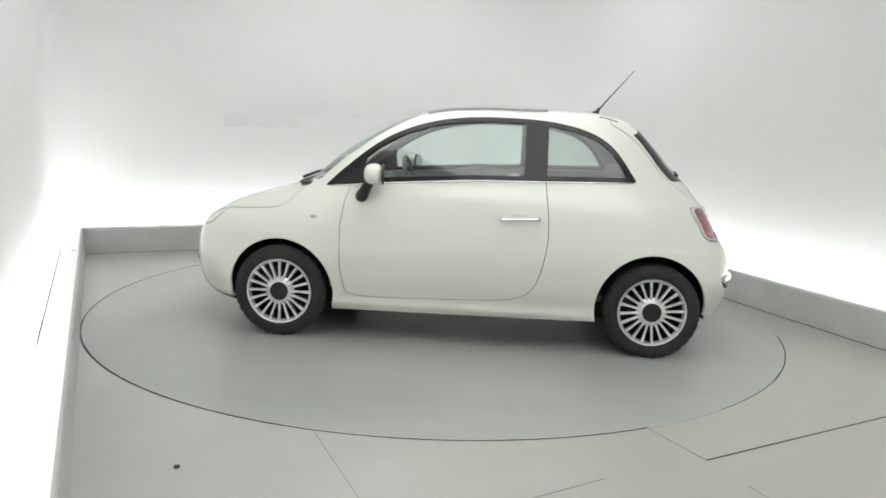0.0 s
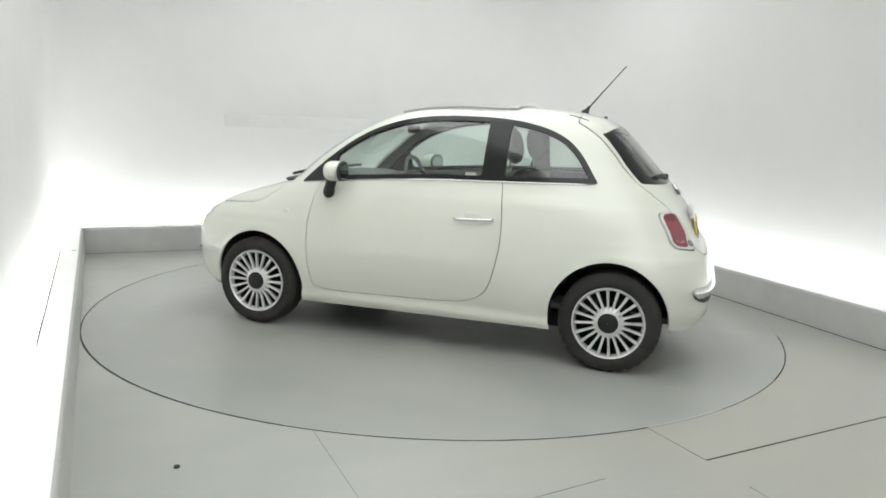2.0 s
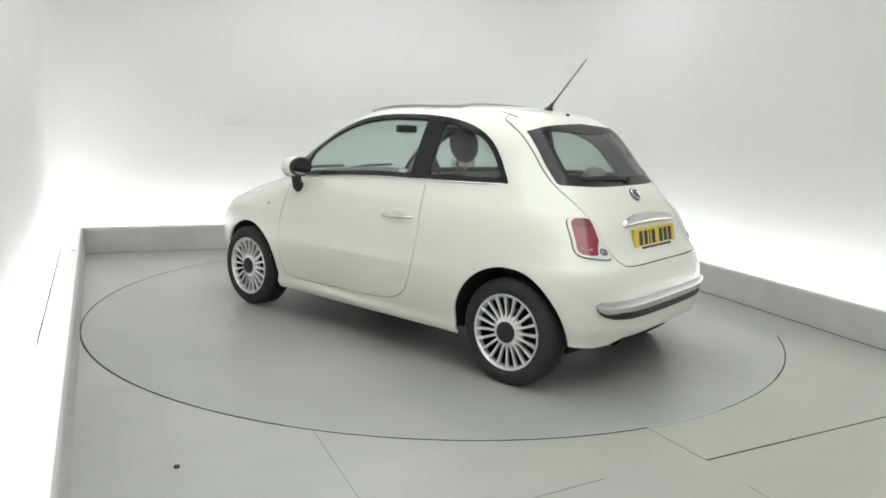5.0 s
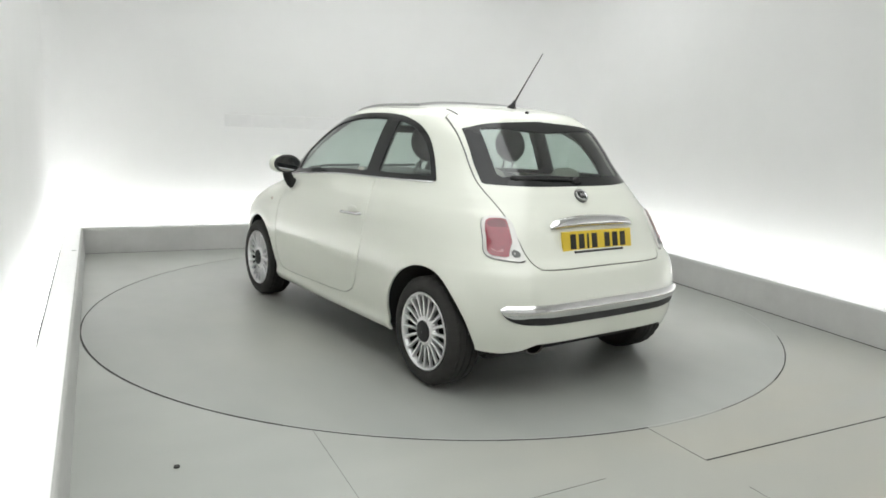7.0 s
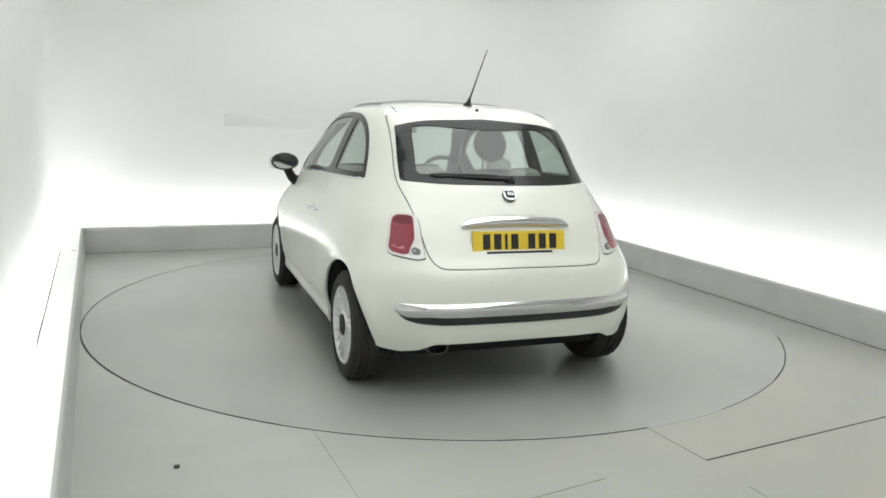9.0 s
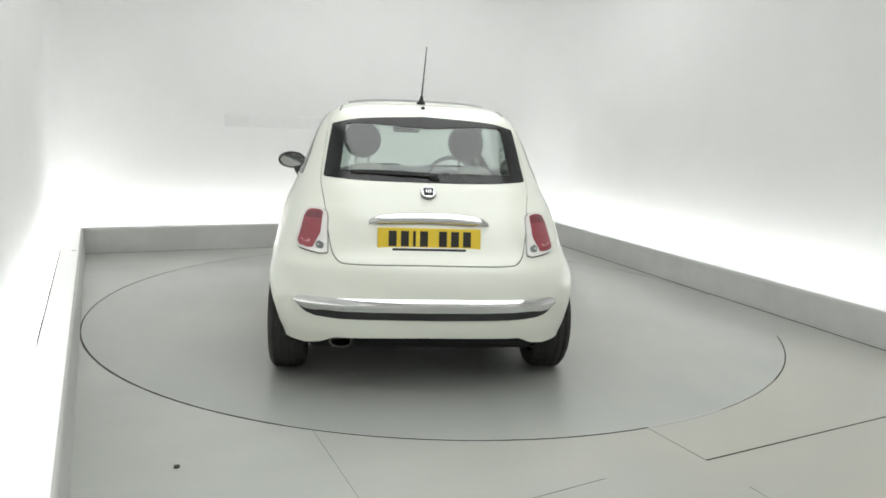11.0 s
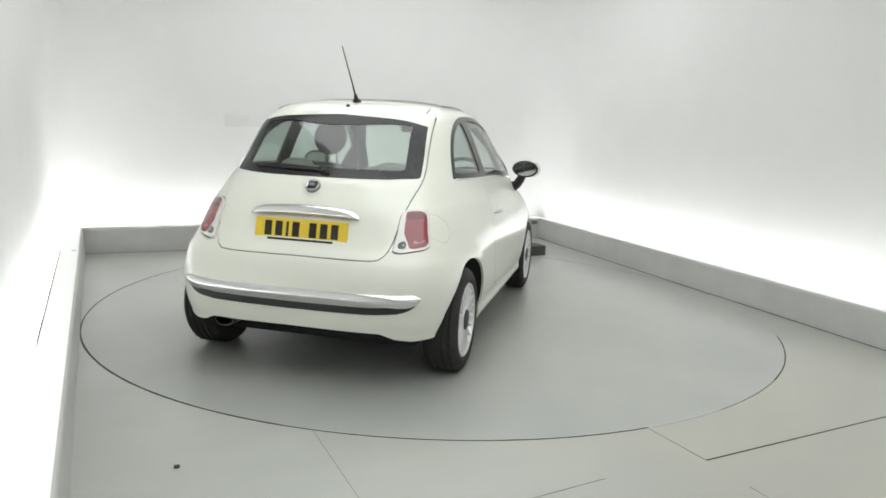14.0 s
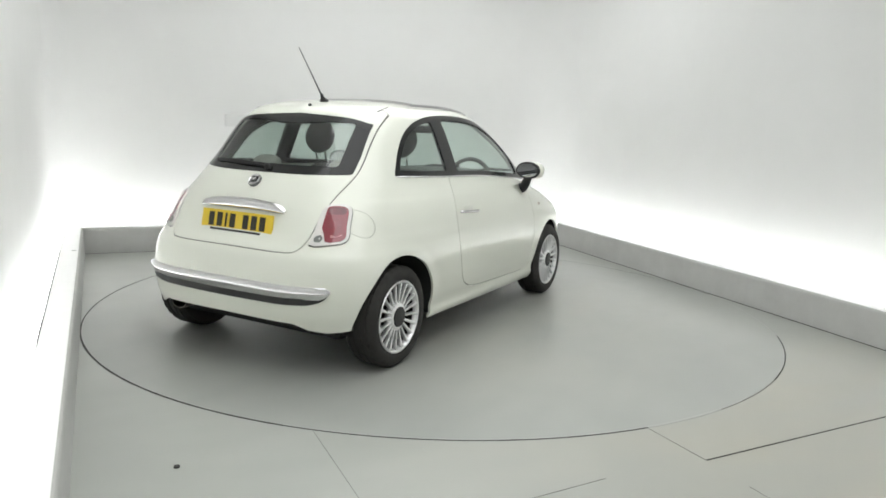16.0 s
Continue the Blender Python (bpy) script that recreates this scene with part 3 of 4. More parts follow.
LAMP = spline([(0.515, 0.905), (0.585, 0.920), (0.628, 0.895), (0.652, 0.81), (0.664, 0.735), (0.60, 0.715), (0.514, 0.708), (0.503, 0.735), (0.507, 0.81)], 6, True)
BUMPER = [(-1.9, 0.665), (-1.62, 0.665), (-1.50, 0.672), (-1.42, 0.65), (-1.36, 0.585), (-1.30, 0.52), (-1.30, 0.0), (-1.9, 0.0)]
BONNET = np.concatenate([spline([(1.95, 0.70), (1.62, 0.765), (1.523, 0.780), (1.338, 0.796), (1.20, 0.815), (1.11, 0.878), (1.045, 0.952), (0.99, 1.01)], 6), [(0.99, 1.3), (1.95, 1.3)]])


def build_car():
    car = new("car")
    tagged(car, "small ivory white three-door hatchback with silver alloy wheels on a turntable", "car")
    pool, faces = shell()
    inf = 10.0
    # lower edge
    lower = lambda x, y, z: z - np.interp(x, [-1.9, -1.42, -0.8, 0.8, 1.5, 1.9], [0.276, 0.245, 0.208, 0.186, 0.176, 0.176]) - np.where(x < -1.45, np.interp(np.abs(y), [0.0, 0.47, 0.54, 0.62, 0.70, 0.77, 0.85], [0.045, 0.043, 0.012, 0.0, 0.012, 0.045, 0.12]), 0.0)
    faces, _ = cut(pool, faces, lower)
    # wheel openings
    for cx, r, cz in ((1.162, 0.342, 0.283), (-1.14, 0.338, 0.300)):
        _, faces = cut(pool, faces, lambda x, y, z: np.where(np.abs(y) > 0.3, r - np.hypot(x - cx, z - cz), -1.0))
    side_dlo = lambda x, y, z: np.where(np.abs(y) > 0.3, sdf(DLO, x, z), -1.0)
    side_door = lambda x, y, z: np.where(np.abs(y) > 0.3, sdf(DOOR, x, z), -1.0)
    rear_win = lambda x, y, z: np.where(x < -0.6, sdf(np.concatenate([WIN, WIN[::-1] * [-1, 1]]), y, z), -1.0)
    gate = lambda x, y, z: np.minimum(np.where(x < -0.5, sdf(np.concatenate([GATE, GATE[::-1] * [-1, 1]]), y, z), -1.0), -0.86 - x)
    lamp = lambda x, y, z: np.where(x < -0.9, sdf(LAMP, np.abs(y), z), -1.0)
    bump = lambda x, y, z: sdf(BUMPER, x, z)
    screen = lambda x, y, z: np.where(x > 0, np.minimum(np.minimum(z - 0.985, 1.418 - z), np.interp(z, [0.98, 1.2, 1.42], [0.585, 0.525, 0.39]) - np.abs(y)), -1.0)
    bonnet = lambda x, y, z: np.where(x > 0.9, np.minimum(sdf(BONNET, x, z), 0.972 - z), -1.0)
    sun = lambda x, y, z: np.where(z > 1.38, np.minimum(np.minimum(x + 0.47, 0.30 - x), 0.43 - np.abs(y)), -1.0)
    head = lambda x, y, z: 0.105 - np.sqrt((x - 1.65) ** 2 + (np.abs(y) - 0.53) ** 2 + (z - 0.70) ** 2)
    foglamp = lambda x, y, z: 0.065 - np.sqrt((x - 1.72) ** 2 + (np.abs(y) - 0.53) ** 2 + (z - 0.53) ** 2)

    split = lambda fs: ([f for f in fs if sum(pool[0][i][1] for i in f) > 0], [f for f in fs if sum(pool[0][i][1] for i in f) <= 0])

    def take(field, gap=0.0025):
        """Cut a panel out of what is left, with a dark strip for the shade in its gap."""
        nonlocal faces
        a, faces = cut(pool, faces, lambda x, y, z: field(x, y, z) - gap)
        if gap:
            g, faces = cut(pool, faces, lambda x, y, z: field(x, y, z) + gap)
            for h in split(g):
                # sunk strip, its dark colour stands for the shade between panels
                panel("shut_line", pool, h, M["seam"], car, -0.006, 0, "dark strip for the shade in the shut line")
        return a

    # glass areas first
    dlo = take(side_dlo, 0)
    for fs in split(dlo):
        front, rest = cut(pool, fs, lambda x, y, z: np.minimum(sdf(DLO, x, z) - 0.030, np.minimum(x + 0.335, 0.66 - x)))
        quarter, rest = cut(pool, rest, lambda x, y, z: np.minimum(sdf(DLO, x, z) - 0.030, -0.475 - x))
        panel("window_surround", pool, rest, M["black"], car, 0.002, 0.02, "gloss black window surround and pillar")
        panel("door_window", pool, front, M["glass"], car, -0.004, 0, "clear green-tinted door window").visible_shadow = False
        panel("quarter_window", pool, quarter, M["rearglass"], car, -0.002, 0, "green-tinted rear quarter window").visible_shadow = False
    rw = take(rear_win, 0)
    pane, rim = cut(pool, rw, lambda x, y, z: np.minimum(np.minimum(0.462 - np.abs(y) - 0.12 * (z - 1.09), z - 1.105), 1.352 - z - 0.10 * y * y - 0.014 * np.cos(y * 8)))
    gs = take(screen, 0)
    # lamps
    lamps = take(lamp, 0.0018)
    tailgate = take(gate, 0.0028)
    rb = take(bump, 0.0)
    doors = take(side_door, 0.0025)
    hood = take(bonnet, 0.0025)
    roofp = take(sun, 0.003)
    heads = take(head, 0.0015)
    fogs = take(foglamp, 0.0015)
    flap = take(lambda x, y, z: np.where(y < -0.3, 0.072 - np.hypot((x + 1.365) * 0.95, z - 0.823), -1.0), 0.0007)

    lip, faces = cut(pool, faces, lambda x, y, z: np.minimum(0.208 - z, x - 1.40))
    panel("front_lip", pool, lip, M["plastic"], car, 0.003, 0.02, "black lip under the front bumper")
    whisk, faces = cut(pool, faces, lambda x, y, z: np.minimum(np.minimum(0.018 - np.abs(z - 0.44), x - 1.5), np.minimum(np.abs(y) - 0.28, 0.60 - np.abs(y))))
    for h in split(whisk):
        panel("front_strip", pool, h, M["chrome"], car, 0.006, 0.012, "short chrome strip on the front bumper", dome=lambda V: 0.008 * np.clip(1 - ((V[:, 2] - 0.44) / 0.02) ** 2, 0, 1))
    panel("body", pool, faces, M["paint"], car, 0, 0.014)
    rl = [f for f in faces + roofp if np.mean([pool[0][i][2] for i in f]) > 1.37]
    panel("roof_lining", pool, rl, M["lining"], car, -0.028, 0, "pale roof lining")
    pt = [f for f in faces + tailgate if 0.92 < np.mean([pool[0][i][2] for i in f]) <= 1.37 and np.mean([pool[0][i][0] for i in f]) < 0.95]
    for piece in islands(pt):
        panel("pillar_trim", pool, piece, M["trim"], car, -0.026, 0, "dark grey pillar trim")
    gate_ob = panel("tailgate", pool, tailgate, M["paint"], car, 0, 0.014)
    panel("window_rim", pool, rim, M["black"], gate_ob, 0.003, 0.012, "black border of the rear window")
    panel("rear_window", pool, pane, M["rearglass"], gate_ob, 0.001, 0, "green-tinted rear window").visible_shadow = False
    panel("windscreen", pool, gs, M["glass"], car, 0, 0, "green-tinted windscreen").visible_shadow = False
    for nm, fs in (("door", doors),):
        for s in split(fs):
            panel(nm, pool, s, M["paint"], car, 0, 0.014)
    panel("bonnet", pool, hood, M["paint"], car, 0, 0.014)
    panel("roof_panel", pool, roofp, M["roofglass"], car, 0.014, 0.03, "dark grey fixed glass roof")
    panel("fuel_flap", pool, flap, M["paint"], car, 0, 0.01)
    # bumper with its bright strip
    low = lambda y: np.interp(np.abs(y), [0.0, 0.44, 0.56, 0.61, 0.64, 0.656], [0.402, 0.406, 0.415, 0.430, 0.452, 0.480])
    band, rest = cut(pool, rb, lambda x, y, z: np.minimum(np.minimum(z - low(y), 0.508 - z), np.minimum(0.656 - np.abs(y), -1.2 - x)))
    ch, bk = cut(pool, band, lambda x, y, z: z - low(y) - 0.038 + 0.25 * np.maximum(np.abs(y) - 0.52, 0))
    bo = panel("rear_bumper", pool, rest, M["paint"], car, 0, 0.014)
    panel("bumper_strip", pool, ch, M["chrome"], bo, 0.003, 0.02, "chrome strip across the bumper", dome=lambda V: np.interp((0.508 - V[:, 2]) / 0.07, [0.0, 0.06, 0.16, 0.28, 0.45, 0.8, 1.0], [0.0, 0.011, 0.018, 0.020, 0.018, 0.009, 0.002]))
    panel("rubbing_strip", pool, bk, M["plastic"], bo, 0.006, 0.02, "black strip under the chrome")
    # rear lamps
    for fs in split(lamps):
        edge = lambda x, y, z: np.minimum(sdf(LAMP, np.abs(y), z) - 0.013, np.abs(y) - np.interp(z, [0.715, 0.76, 0.80, 0.92], [0.585, 0.562, 0.540, 0.528]))
        reds, rest = cut(pool, fs, edge)
        rev, rest = cut(pool, rest, lambda x, y, z: 0.020 - np.hypot(np.abs(y) - 0.541, z - 0.744))
        bulb, rev = cut(pool, rev, lambda x, y, z: 0.011 - np.hypot(np.abs(y) - 0.541, z - 0.744))
        base = panel("tail_lamp", pool, rest, M["clear"], car, 0.010, 0.02, "rounded tail lamp with clear border")
        crescent, reds = cut(pool, reds, lambda x, y, z: np.minimum(0.004 - np.abs(np.hypot(np.abs(y) - 0.610, z - 0.775) - 0.025), 0.768 - z))
        upper, reds = cut(pool, reds, lambda x, y, z: np.minimum(z - 0.866, edge(x, y, z) - 0.006))
        panel("lens", pool, reds, M["red"], base, 0.012, 0.006, "red lens")
        panel("brake_lens", pool, upper, M["darkred"], base, 0.011, 0.004, "deep red upper lens")
        panel("lens_ring", pool, crescent, M["pink"], base, 0.0135, 0.004, "pale crescent in the red lens")
        panel("reversing_lens", pool, rev, M["trim"], base, 0.014, 0.006, "small round grey lens")
        panel("bulb_lens", pool, bulb, M["clear"], base, 0.015, 0.004, "clear middle of the round lens")
    for fs in split(heads):
        panel("headlamp", pool, fs, M["chromelamp"], car, 0.006, 0.012, "round clear headlamp")
    for fs in split(fogs):
        panel("lower_lamp", pool, fs, M["clear"], car, 0.004, 0.01, "round clear lower lamp")

    lookup = np.array([pool[0][i] for i in range(len(pool[0]))])

    def skin(x, z, sy, lift=0.0):
        """The half width of the skin at (x, z)."""
        m = lookup[(lookup[:, 1] > 0.2)]
        d = (m[:, 0] - x) ** 2 + (m[:, 2] - z) ** 2
        k = np.argsort(d)[:4]
        w = 1 / (d[k] + 1e-6)
        return sy * (float(np.sum(m[k, 1] * w) / np.sum(w)) + lift)

    def rear(y, z, lift=0.0):
        """The rearmost x of the skin at (y, z)."""
        m = lookup[lookup[:, 0] < -0.9]
        d = (m[:, 1] - y) ** 2 + (m[:, 2] - z) ** 2
        k = np.argsort(d)[:4]
        w = 1 / (d[k] + 1e-6)
        return float(np.sum(m[k, 0] * w) / np.sum(w)) - lift

    # underbody, arches and floor
    part("underbody", box(-1.42, 1.55, -0.60, 0.60, 0.17, 0.30, 0.03), M["under"], car)
    # added black box, stands in for the shadow under the rear bumper
    part("bumper_shade_fill", box(-1.60, -1.30, -0.52, 0.52, 0.285, 0.40, 0.02), M["under"], car)
    for cx, cz in ((1.162, 0.283), (-1.14, 0.300)):
        for sy in (1, -1):
            bm = bmesh.new()
            rings = []
            for deep in (True, False):
                ring = []
                for a in np.linspace(-0.18, math.pi + 0.18, 30):
                    x, z = cx + 0.349 * math.cos(a), cz + 0.349 * math.sin(a)
                    ring.append(bm.verts.new((x, sy * 0.46 if deep else skin(x, max(z, 0.25), sy, -0.008), z)))
                rings.append(ring)
            for k in range(29):
                bm.faces.new((rings[0][k], rings[0][k + 1], rings[1][k + 1], rings[1][k]))
            bm.faces.new(rings[0])
            part("wheel_arch", bm, M["under"], car, "black wheel arch liner", True)

    # cabin
    part("cabin_floor", box(-1.35, 1.0, -0.66, 0.66, 0.30, 0.34, 0.01), M["trim"], car)
    for sy in (1, -1):
        part("door_card", box(-0.72, 0.70, sy * 0.675 - 0.025, sy * 0.675 + 0.025, 0.34, 0.96, 0.02), M["trim"], car, "grey door trim")
    part("dashboard", ellipsoid(0.82, 0, 0.86, 0.24, 0.655, 0.155, 3.2), M["trim"], car, "grey dashboard", True)
    part("dashboard_band", box(0.585, 0.61, -0.58, 0.58, 0.84, 0.93, 0.01), M["seatlight"], car, "ivory dashboard panel")
    ring = [(0.50 + 0.05 * math.sin(a), -0.37 + 0.185 * math.cos(a), 0.93 + 0.18 * math.sin(a)) for a in np.linspace(0, 2 * math.pi, 33)]
    wheel = part("steering_wheel", tube(ring, 0.016, 8, False), M["trim"], car, "grey three-spoke steering wheel", True)
    part("boss", ellipsoid(0.52, -0.37, 0.92, 0.035, 0.075, 0.065, 2.6), M["trim"], wheel, "", True)
    for a in (0, math.pi, -math.pi / 2):
        part("spoke", tube([(0.515, -0.37 + 0.05 * math.cos(a), 0.92 + 0.05 * math.sin(a)), (0.50 + 0.05 * math.sin(a), -0.37 + 0.18 * math.cos(a), 0.93 + 0.175 * math.sin(a))], 0.014, 8), M["trim"], wheel, "", True)
    part("rear_view_mirror", box(0.37, 0.40, -0.10, 0.10, 1.295, 1.35, 0.012), M["plastic"], car, "black rear-view mirror")
    for sy in (1, -1):
        y = sy * 0.335
        part("seat_cushion", ellipsoid(0.10, y, 0.52, 0.29, 0.25, 0.10, 4), M["seat"], car, "dark grey seat cushion", True)
        bm = ellipsoid(0, 0, 0.29, 0.075, 0.235, 0.29, 3.0)
        bmesh.ops.transform(bm, matrix=pose(-0.20, y, 0.50, 0, -16, 0), verts=bm.verts)
        part("front_backrest", bm, M["seat"], car, "dark grey front seat back", True)
        bm = lathe([(0.001, 0.055), (0.07, 0.052), (0.105, 0.03), (0.118, 0.0), (0.105, -0.03), (0.07, -0.05), (0.001, -0.052)], 32)
        bmesh.ops.transform(bm, matrix=pose(-0.43, y, 1.248, 0, 0, 90) @ pose(0, 0, 0, 12, 0, 0), verts=bm.verts)
        part("front_headrest", bm, M["seat"], car, "round dark grey headrest", True)
        for k in (-0.04, 0.04):
            part("headrest_post", tube([(-0.41, y + k, 1.08), (-0.43, y + k, 1.19)], 0.006, 8), M["chrome"], car)
        bm = ellipsoid(0, 0, 0, 0.05, 0.10, 0.055, 3)
        bmesh.ops.transform(bm, matrix=pose(-1.00, sy * 0.30, 1.075, 0, -15, 0), verts=bm.verts)
        part("rear_headrest", bm, M["seatlight"], car, "ivory rear headrest", True)
    bm = ellipsoid(0, 0, 0.26, 0.07, 0.56, 0.28, 4)
    bmesh.ops.transform(bm, matrix=pose(-0.90, 0, 0.50, 0, -14, 0), verts=bm.verts)
    part("rear_backrest", bm, M["seat"], car, "dark grey rear seat back", True)
    part("rear_cushion", ellipsoid(-0.64, 0, 0.48, 0.25, 0.56, 0.10, 4), M["seat"], car, "dark grey rear bench", True)
    part("parcel_shelf", box(-1.33, -1.02, -0.55, 0.55, 0.985, 1.0, 0.006), M["trim"], car, "dark parcel shelf")

    bm = box(-0.300, -0.235, -0.001, 0.001, 1.070, 1.088)
    for v in bm.verts:
        v.co.y += 0.727 - 0.33 * (v.co.z - 1.07) - 0.012
    part("window_label", bm, M["seatlight"], car, "small pale label inside the door window")
    # trim: chrome line under the side windows
    for sy in (1, -1):
        line = [(0.89, 0.957), (0.5, 0.996), (0.0, 1.031), (-0.45, 1.044), (-1.00, 1.059)]
        line = spline(line, 6)
        part("waist_strip", tube([(x, skin(x, z, sy, 0.003), z - 0.002) for x, z in line], 0.005, 8), M["chrome"], car, "thin bright strip under the windows", True)
        # door handle
        h = [(x, skin(x, 0.83, sy, o), 0.818 - 0.045 * (x + 0.33)) for x, o in ((-0.205, 0.004), (-0.225, 0.022), (-0.28, 0.030), (-0.36, 0.030), (-0.425, 0.022), (-0.445, 0.004))]
        hb = tube(spline(h, 4), 0.009, 10)
        part("door_handle", hb, M["chrome"], car, "chrome door handle", True)
        y = skin(-0.34, 0.845, sy, 0.001)
        bm = ellipsoid(-0.325, y, 0.836, 0.062, 0.006, 0.026)
        part("handle_recess", bm, M["paint"], car, "", True)
        # wing mirror, its glass turned a little towards the driver
        cy = sy * 0.865
        turn = Matrix.Translation((0.55, cy, 0)) @ Matrix.Rotation(radians(9 * sy), 4, "Z") @ Matrix.Translation((-0.55, -cy, 0))

        def turned(bm):
            bmesh.ops.transform(bm, matrix=turn, verts=bm.verts)
            return bm
        mb = ellipsoid(0.565, cy, 1.055, 0.060, 0.100, 0.062, 2.5)
        mo = part("wing_mirror", turned(mb), M["paint"], car, "white wing mirror on a black foot", True)
        part("foot", tube(spline([(0.665, sy * 0.720, 0.898), (0.652, sy * 0.772, 0.918), (0.615, sy * 0.815, 0.975), (0.59, sy * 0.835, 1.02)], 4), [0.045, 0.043, 0.041, 0.039, 0.037, 0.035, 0.034, 0.033, 0.032, 0.031, 0.03, 0.03, 0.03], 12), M["plastic"], mo, "black mirror foot", True)
        bm = lathe([(0.001, 0.004), (0.6, 0.003), (0.92, 0.0), (1.0, -0.012), (1.02, -0.14)], 36)
        for v in bm.verts:
            v.co = Vector((0.5035 - v.co.y * 0.10, cy + v.co.x * 0.100, 1.055 + v.co.z * 0.062))
        part("mirror_rim", turned(bm), M["plastic"], mo, "black mirror rim", True, 40)
        bm = lathe([(0.001, 0.0), (1.0, 0.0)], 36)
        for v in bm.verts:
            v.co = Vector((0.5020, cy + v.co.x * 0.087, 1.055 + v.co.z * 0.051))
        part("mirror_glass", turned(bm), M["mirror"], mo, "mirror glass")
        # side marker
        part("side_marker", ellipsoid(0.952, skin(0.952, 0.770, sy), 0.770, 0.022, 0.006, 0.014), M["amber"], car, "small pale side marker lamp", True)

    # tailgate furniture
    bm = bmesh.new()
    loops = []
    for k in range(25):
        y = 0.305 - 0.61 * k / 24
        e = max(0.0, 1 - abs(y / 0.306) ** 14)
        hh = (0.024 + 0.011 * (1 - (y / 0.305) ** 2)) * (0.45 + 0.55 * e)
        dd = 0.036 * (0.3 + 0.7 * e)
        zc = 0.850 + hh
        xb = rear(y, zc, -0.004)
        loops.append([bm.verts.new((xb - dd * math.cos(a), y, zc + hh * math.sin(a))) for a in np.linspace(-math.pi / 2, math.pi / 2, 9)])
    for a, b in zip(loops, loops[1:]):
        for q in range(8):
            bm.faces.new((a[q], a[q + 1], b[q + 1], b[q]))
        bm.faces.new((a[0], b[0], b[8], a[8]))
    part("plate_garnish", bm, M["chrome"], gate_ob, "chrome bar above the number plate", True, 60)
    # number plate, tilted like the tailgate
    tilt = math.degrees(math.atan2(0.022, 0.117))
    pm = pose(rear(0, 0.79, 0.007), 0, 0.79, 0, 0, 0) @ pose(0, 0, 0, 0, tilt, 0)
    bm = box(-0.004, 0.006, -0.26, 0.26, -0.0565, 0.0565, 0.002)
    bmesh.ops.transform(bm, matrix=pm, verts=bm.verts)
    plate = part("number_plate", bm, M["yellow"], gate_ob, "yellow rear number plate with dark bars")
    y = 0.205
    for k in range(7):
        w = 0.014 if k == 2 else 0.040
        gapk = 0.056 if k == 3 else 0.021
        bm = box(-0.0058, -0.004, y - w, y, -0.036, 0.041)
        bmesh.ops.transform(bm, matrix=pm, verts=bm.verts)
        part("plate_bar", bm, M["ink"], gate_ob, "dark bar")
        y -= w + gapk
    bm = box(-0.010, -0.002, -0.185, 0.185, -0.060, -0.046, 0.002)
    bmesh.ops.transform(bm, matrix=pm, verts=bm.verts)
    part("plate_holder", bm, M["plastic"], gate_ob, "black strip under the plate")
    # round badge
    bmat = pose(rear(0, 1.015, 0.010), 0, 1.015, 0, 43, 0) @ pose(0, 0, 0, 0, 0, 90) @ Matrix.Scale(0.86, 4)

    def on_badge(bm):
        bmesh.ops.transform(bm, matrix=bmat, verts=bm.verts)
        return bm
    badge = part("badge", on_badge(lathe([(0.001, 0.006), (0.034, 0.006), (0.038, 0.010), (0.043, 0.010), (0.046, 0.004), (0.046, -0.03)], 36)), M["chrome"], gate_ob, "round chrome badge with a dark shield", True, 35)
    part("badge_ring", on_badge(lathe([(0.045, 0.004), (0.0475, 0.003), (0.0475, -0.03)], 36)), M["trim"], gate_ob, "dark badge edge", True, 35)
    part("badge_shield", on_badge(box(-0.028, 0.028, 0.005, 0.011, -0.026, 0.026, 0.003)), M["rimshade_shield"], gate_ob, "dark square shield")
    for k in (-1, 0, 1):
        part("badge_bar", on_badge(box(k * 0.013 - 0.003, k * 0.013 + 0.003, 0.0105, 0.013, -0.012, 0.012)), M["chrome"], gate_ob, "plain bright bar")
    # rear wiper
    wp = [(rear(y, z, 0.016), y, z) for y, z in ((-0.06, 1.080), (0.0, 1.092), (0.18, 1.098), (0.38, 1.100))]
    wi = part("rear_wiper", tube(spline(wp, 4), 0.006, 8), M["plastic"], gate_ob, "black rear wiper", True)
    part("wiper_blade", tube(spline([(rear(y, z, 0.012), y, z) for y, z in ((0.02, 1.100), (0.2, 1.108), (0.40, 1.104))], 5), 0.010, 6), M["plastic"], gate_ob, "", True)
    part("wiper_pivot", ellipsoid(rear(-0.03, 1.09, 0.012), -0.03, 1.09, 0.018, 0.026, 0.02), M["plastic"], gate_ob, "", True)
    # aerial
    ant = part("aerial_base", lathe([(0.030, 0.0), (0.026, 0.012), (0.014, 0.03), (0.007, 0.06), (0.001, 0.062)], 20), M["plastic"], car, "black rubber aerial base", True)
    ant.matrix_local = pose(-0.815, 0, 1.470) @ pose(0, 0, 0, 0, -30, 0) @ pose(0, 0, 0, 90, 0, 0)
    part("aerial", tube([(-0.825, 0, 1.49), (-0.90, 0, 1.585), (-1.06, 0, 1.778)], [0.006, 0.0042, 0.0025], 8), M["plastic"], car, "thin black raked roof aerial", True)
    part("washer_nozzle", ellipsoid(-0.955, 0, 1.450, 0.012, 0.012, 0.009), M["plastic"], car, "small black washer nozzle", True)
    # roof seams
    tops = lookup[lookup[:, 2] > 1.36]

    def roof(x, y):
        d = (tops[:, 0] - x) ** 2 + (tops[:, 1] - y) ** 2
        k = np.argsort(d)[:4]
        w = 1 / (d[k] + 1e-6)
        return float(np.sum(tops[k, 2] * w) / np.sum(w))
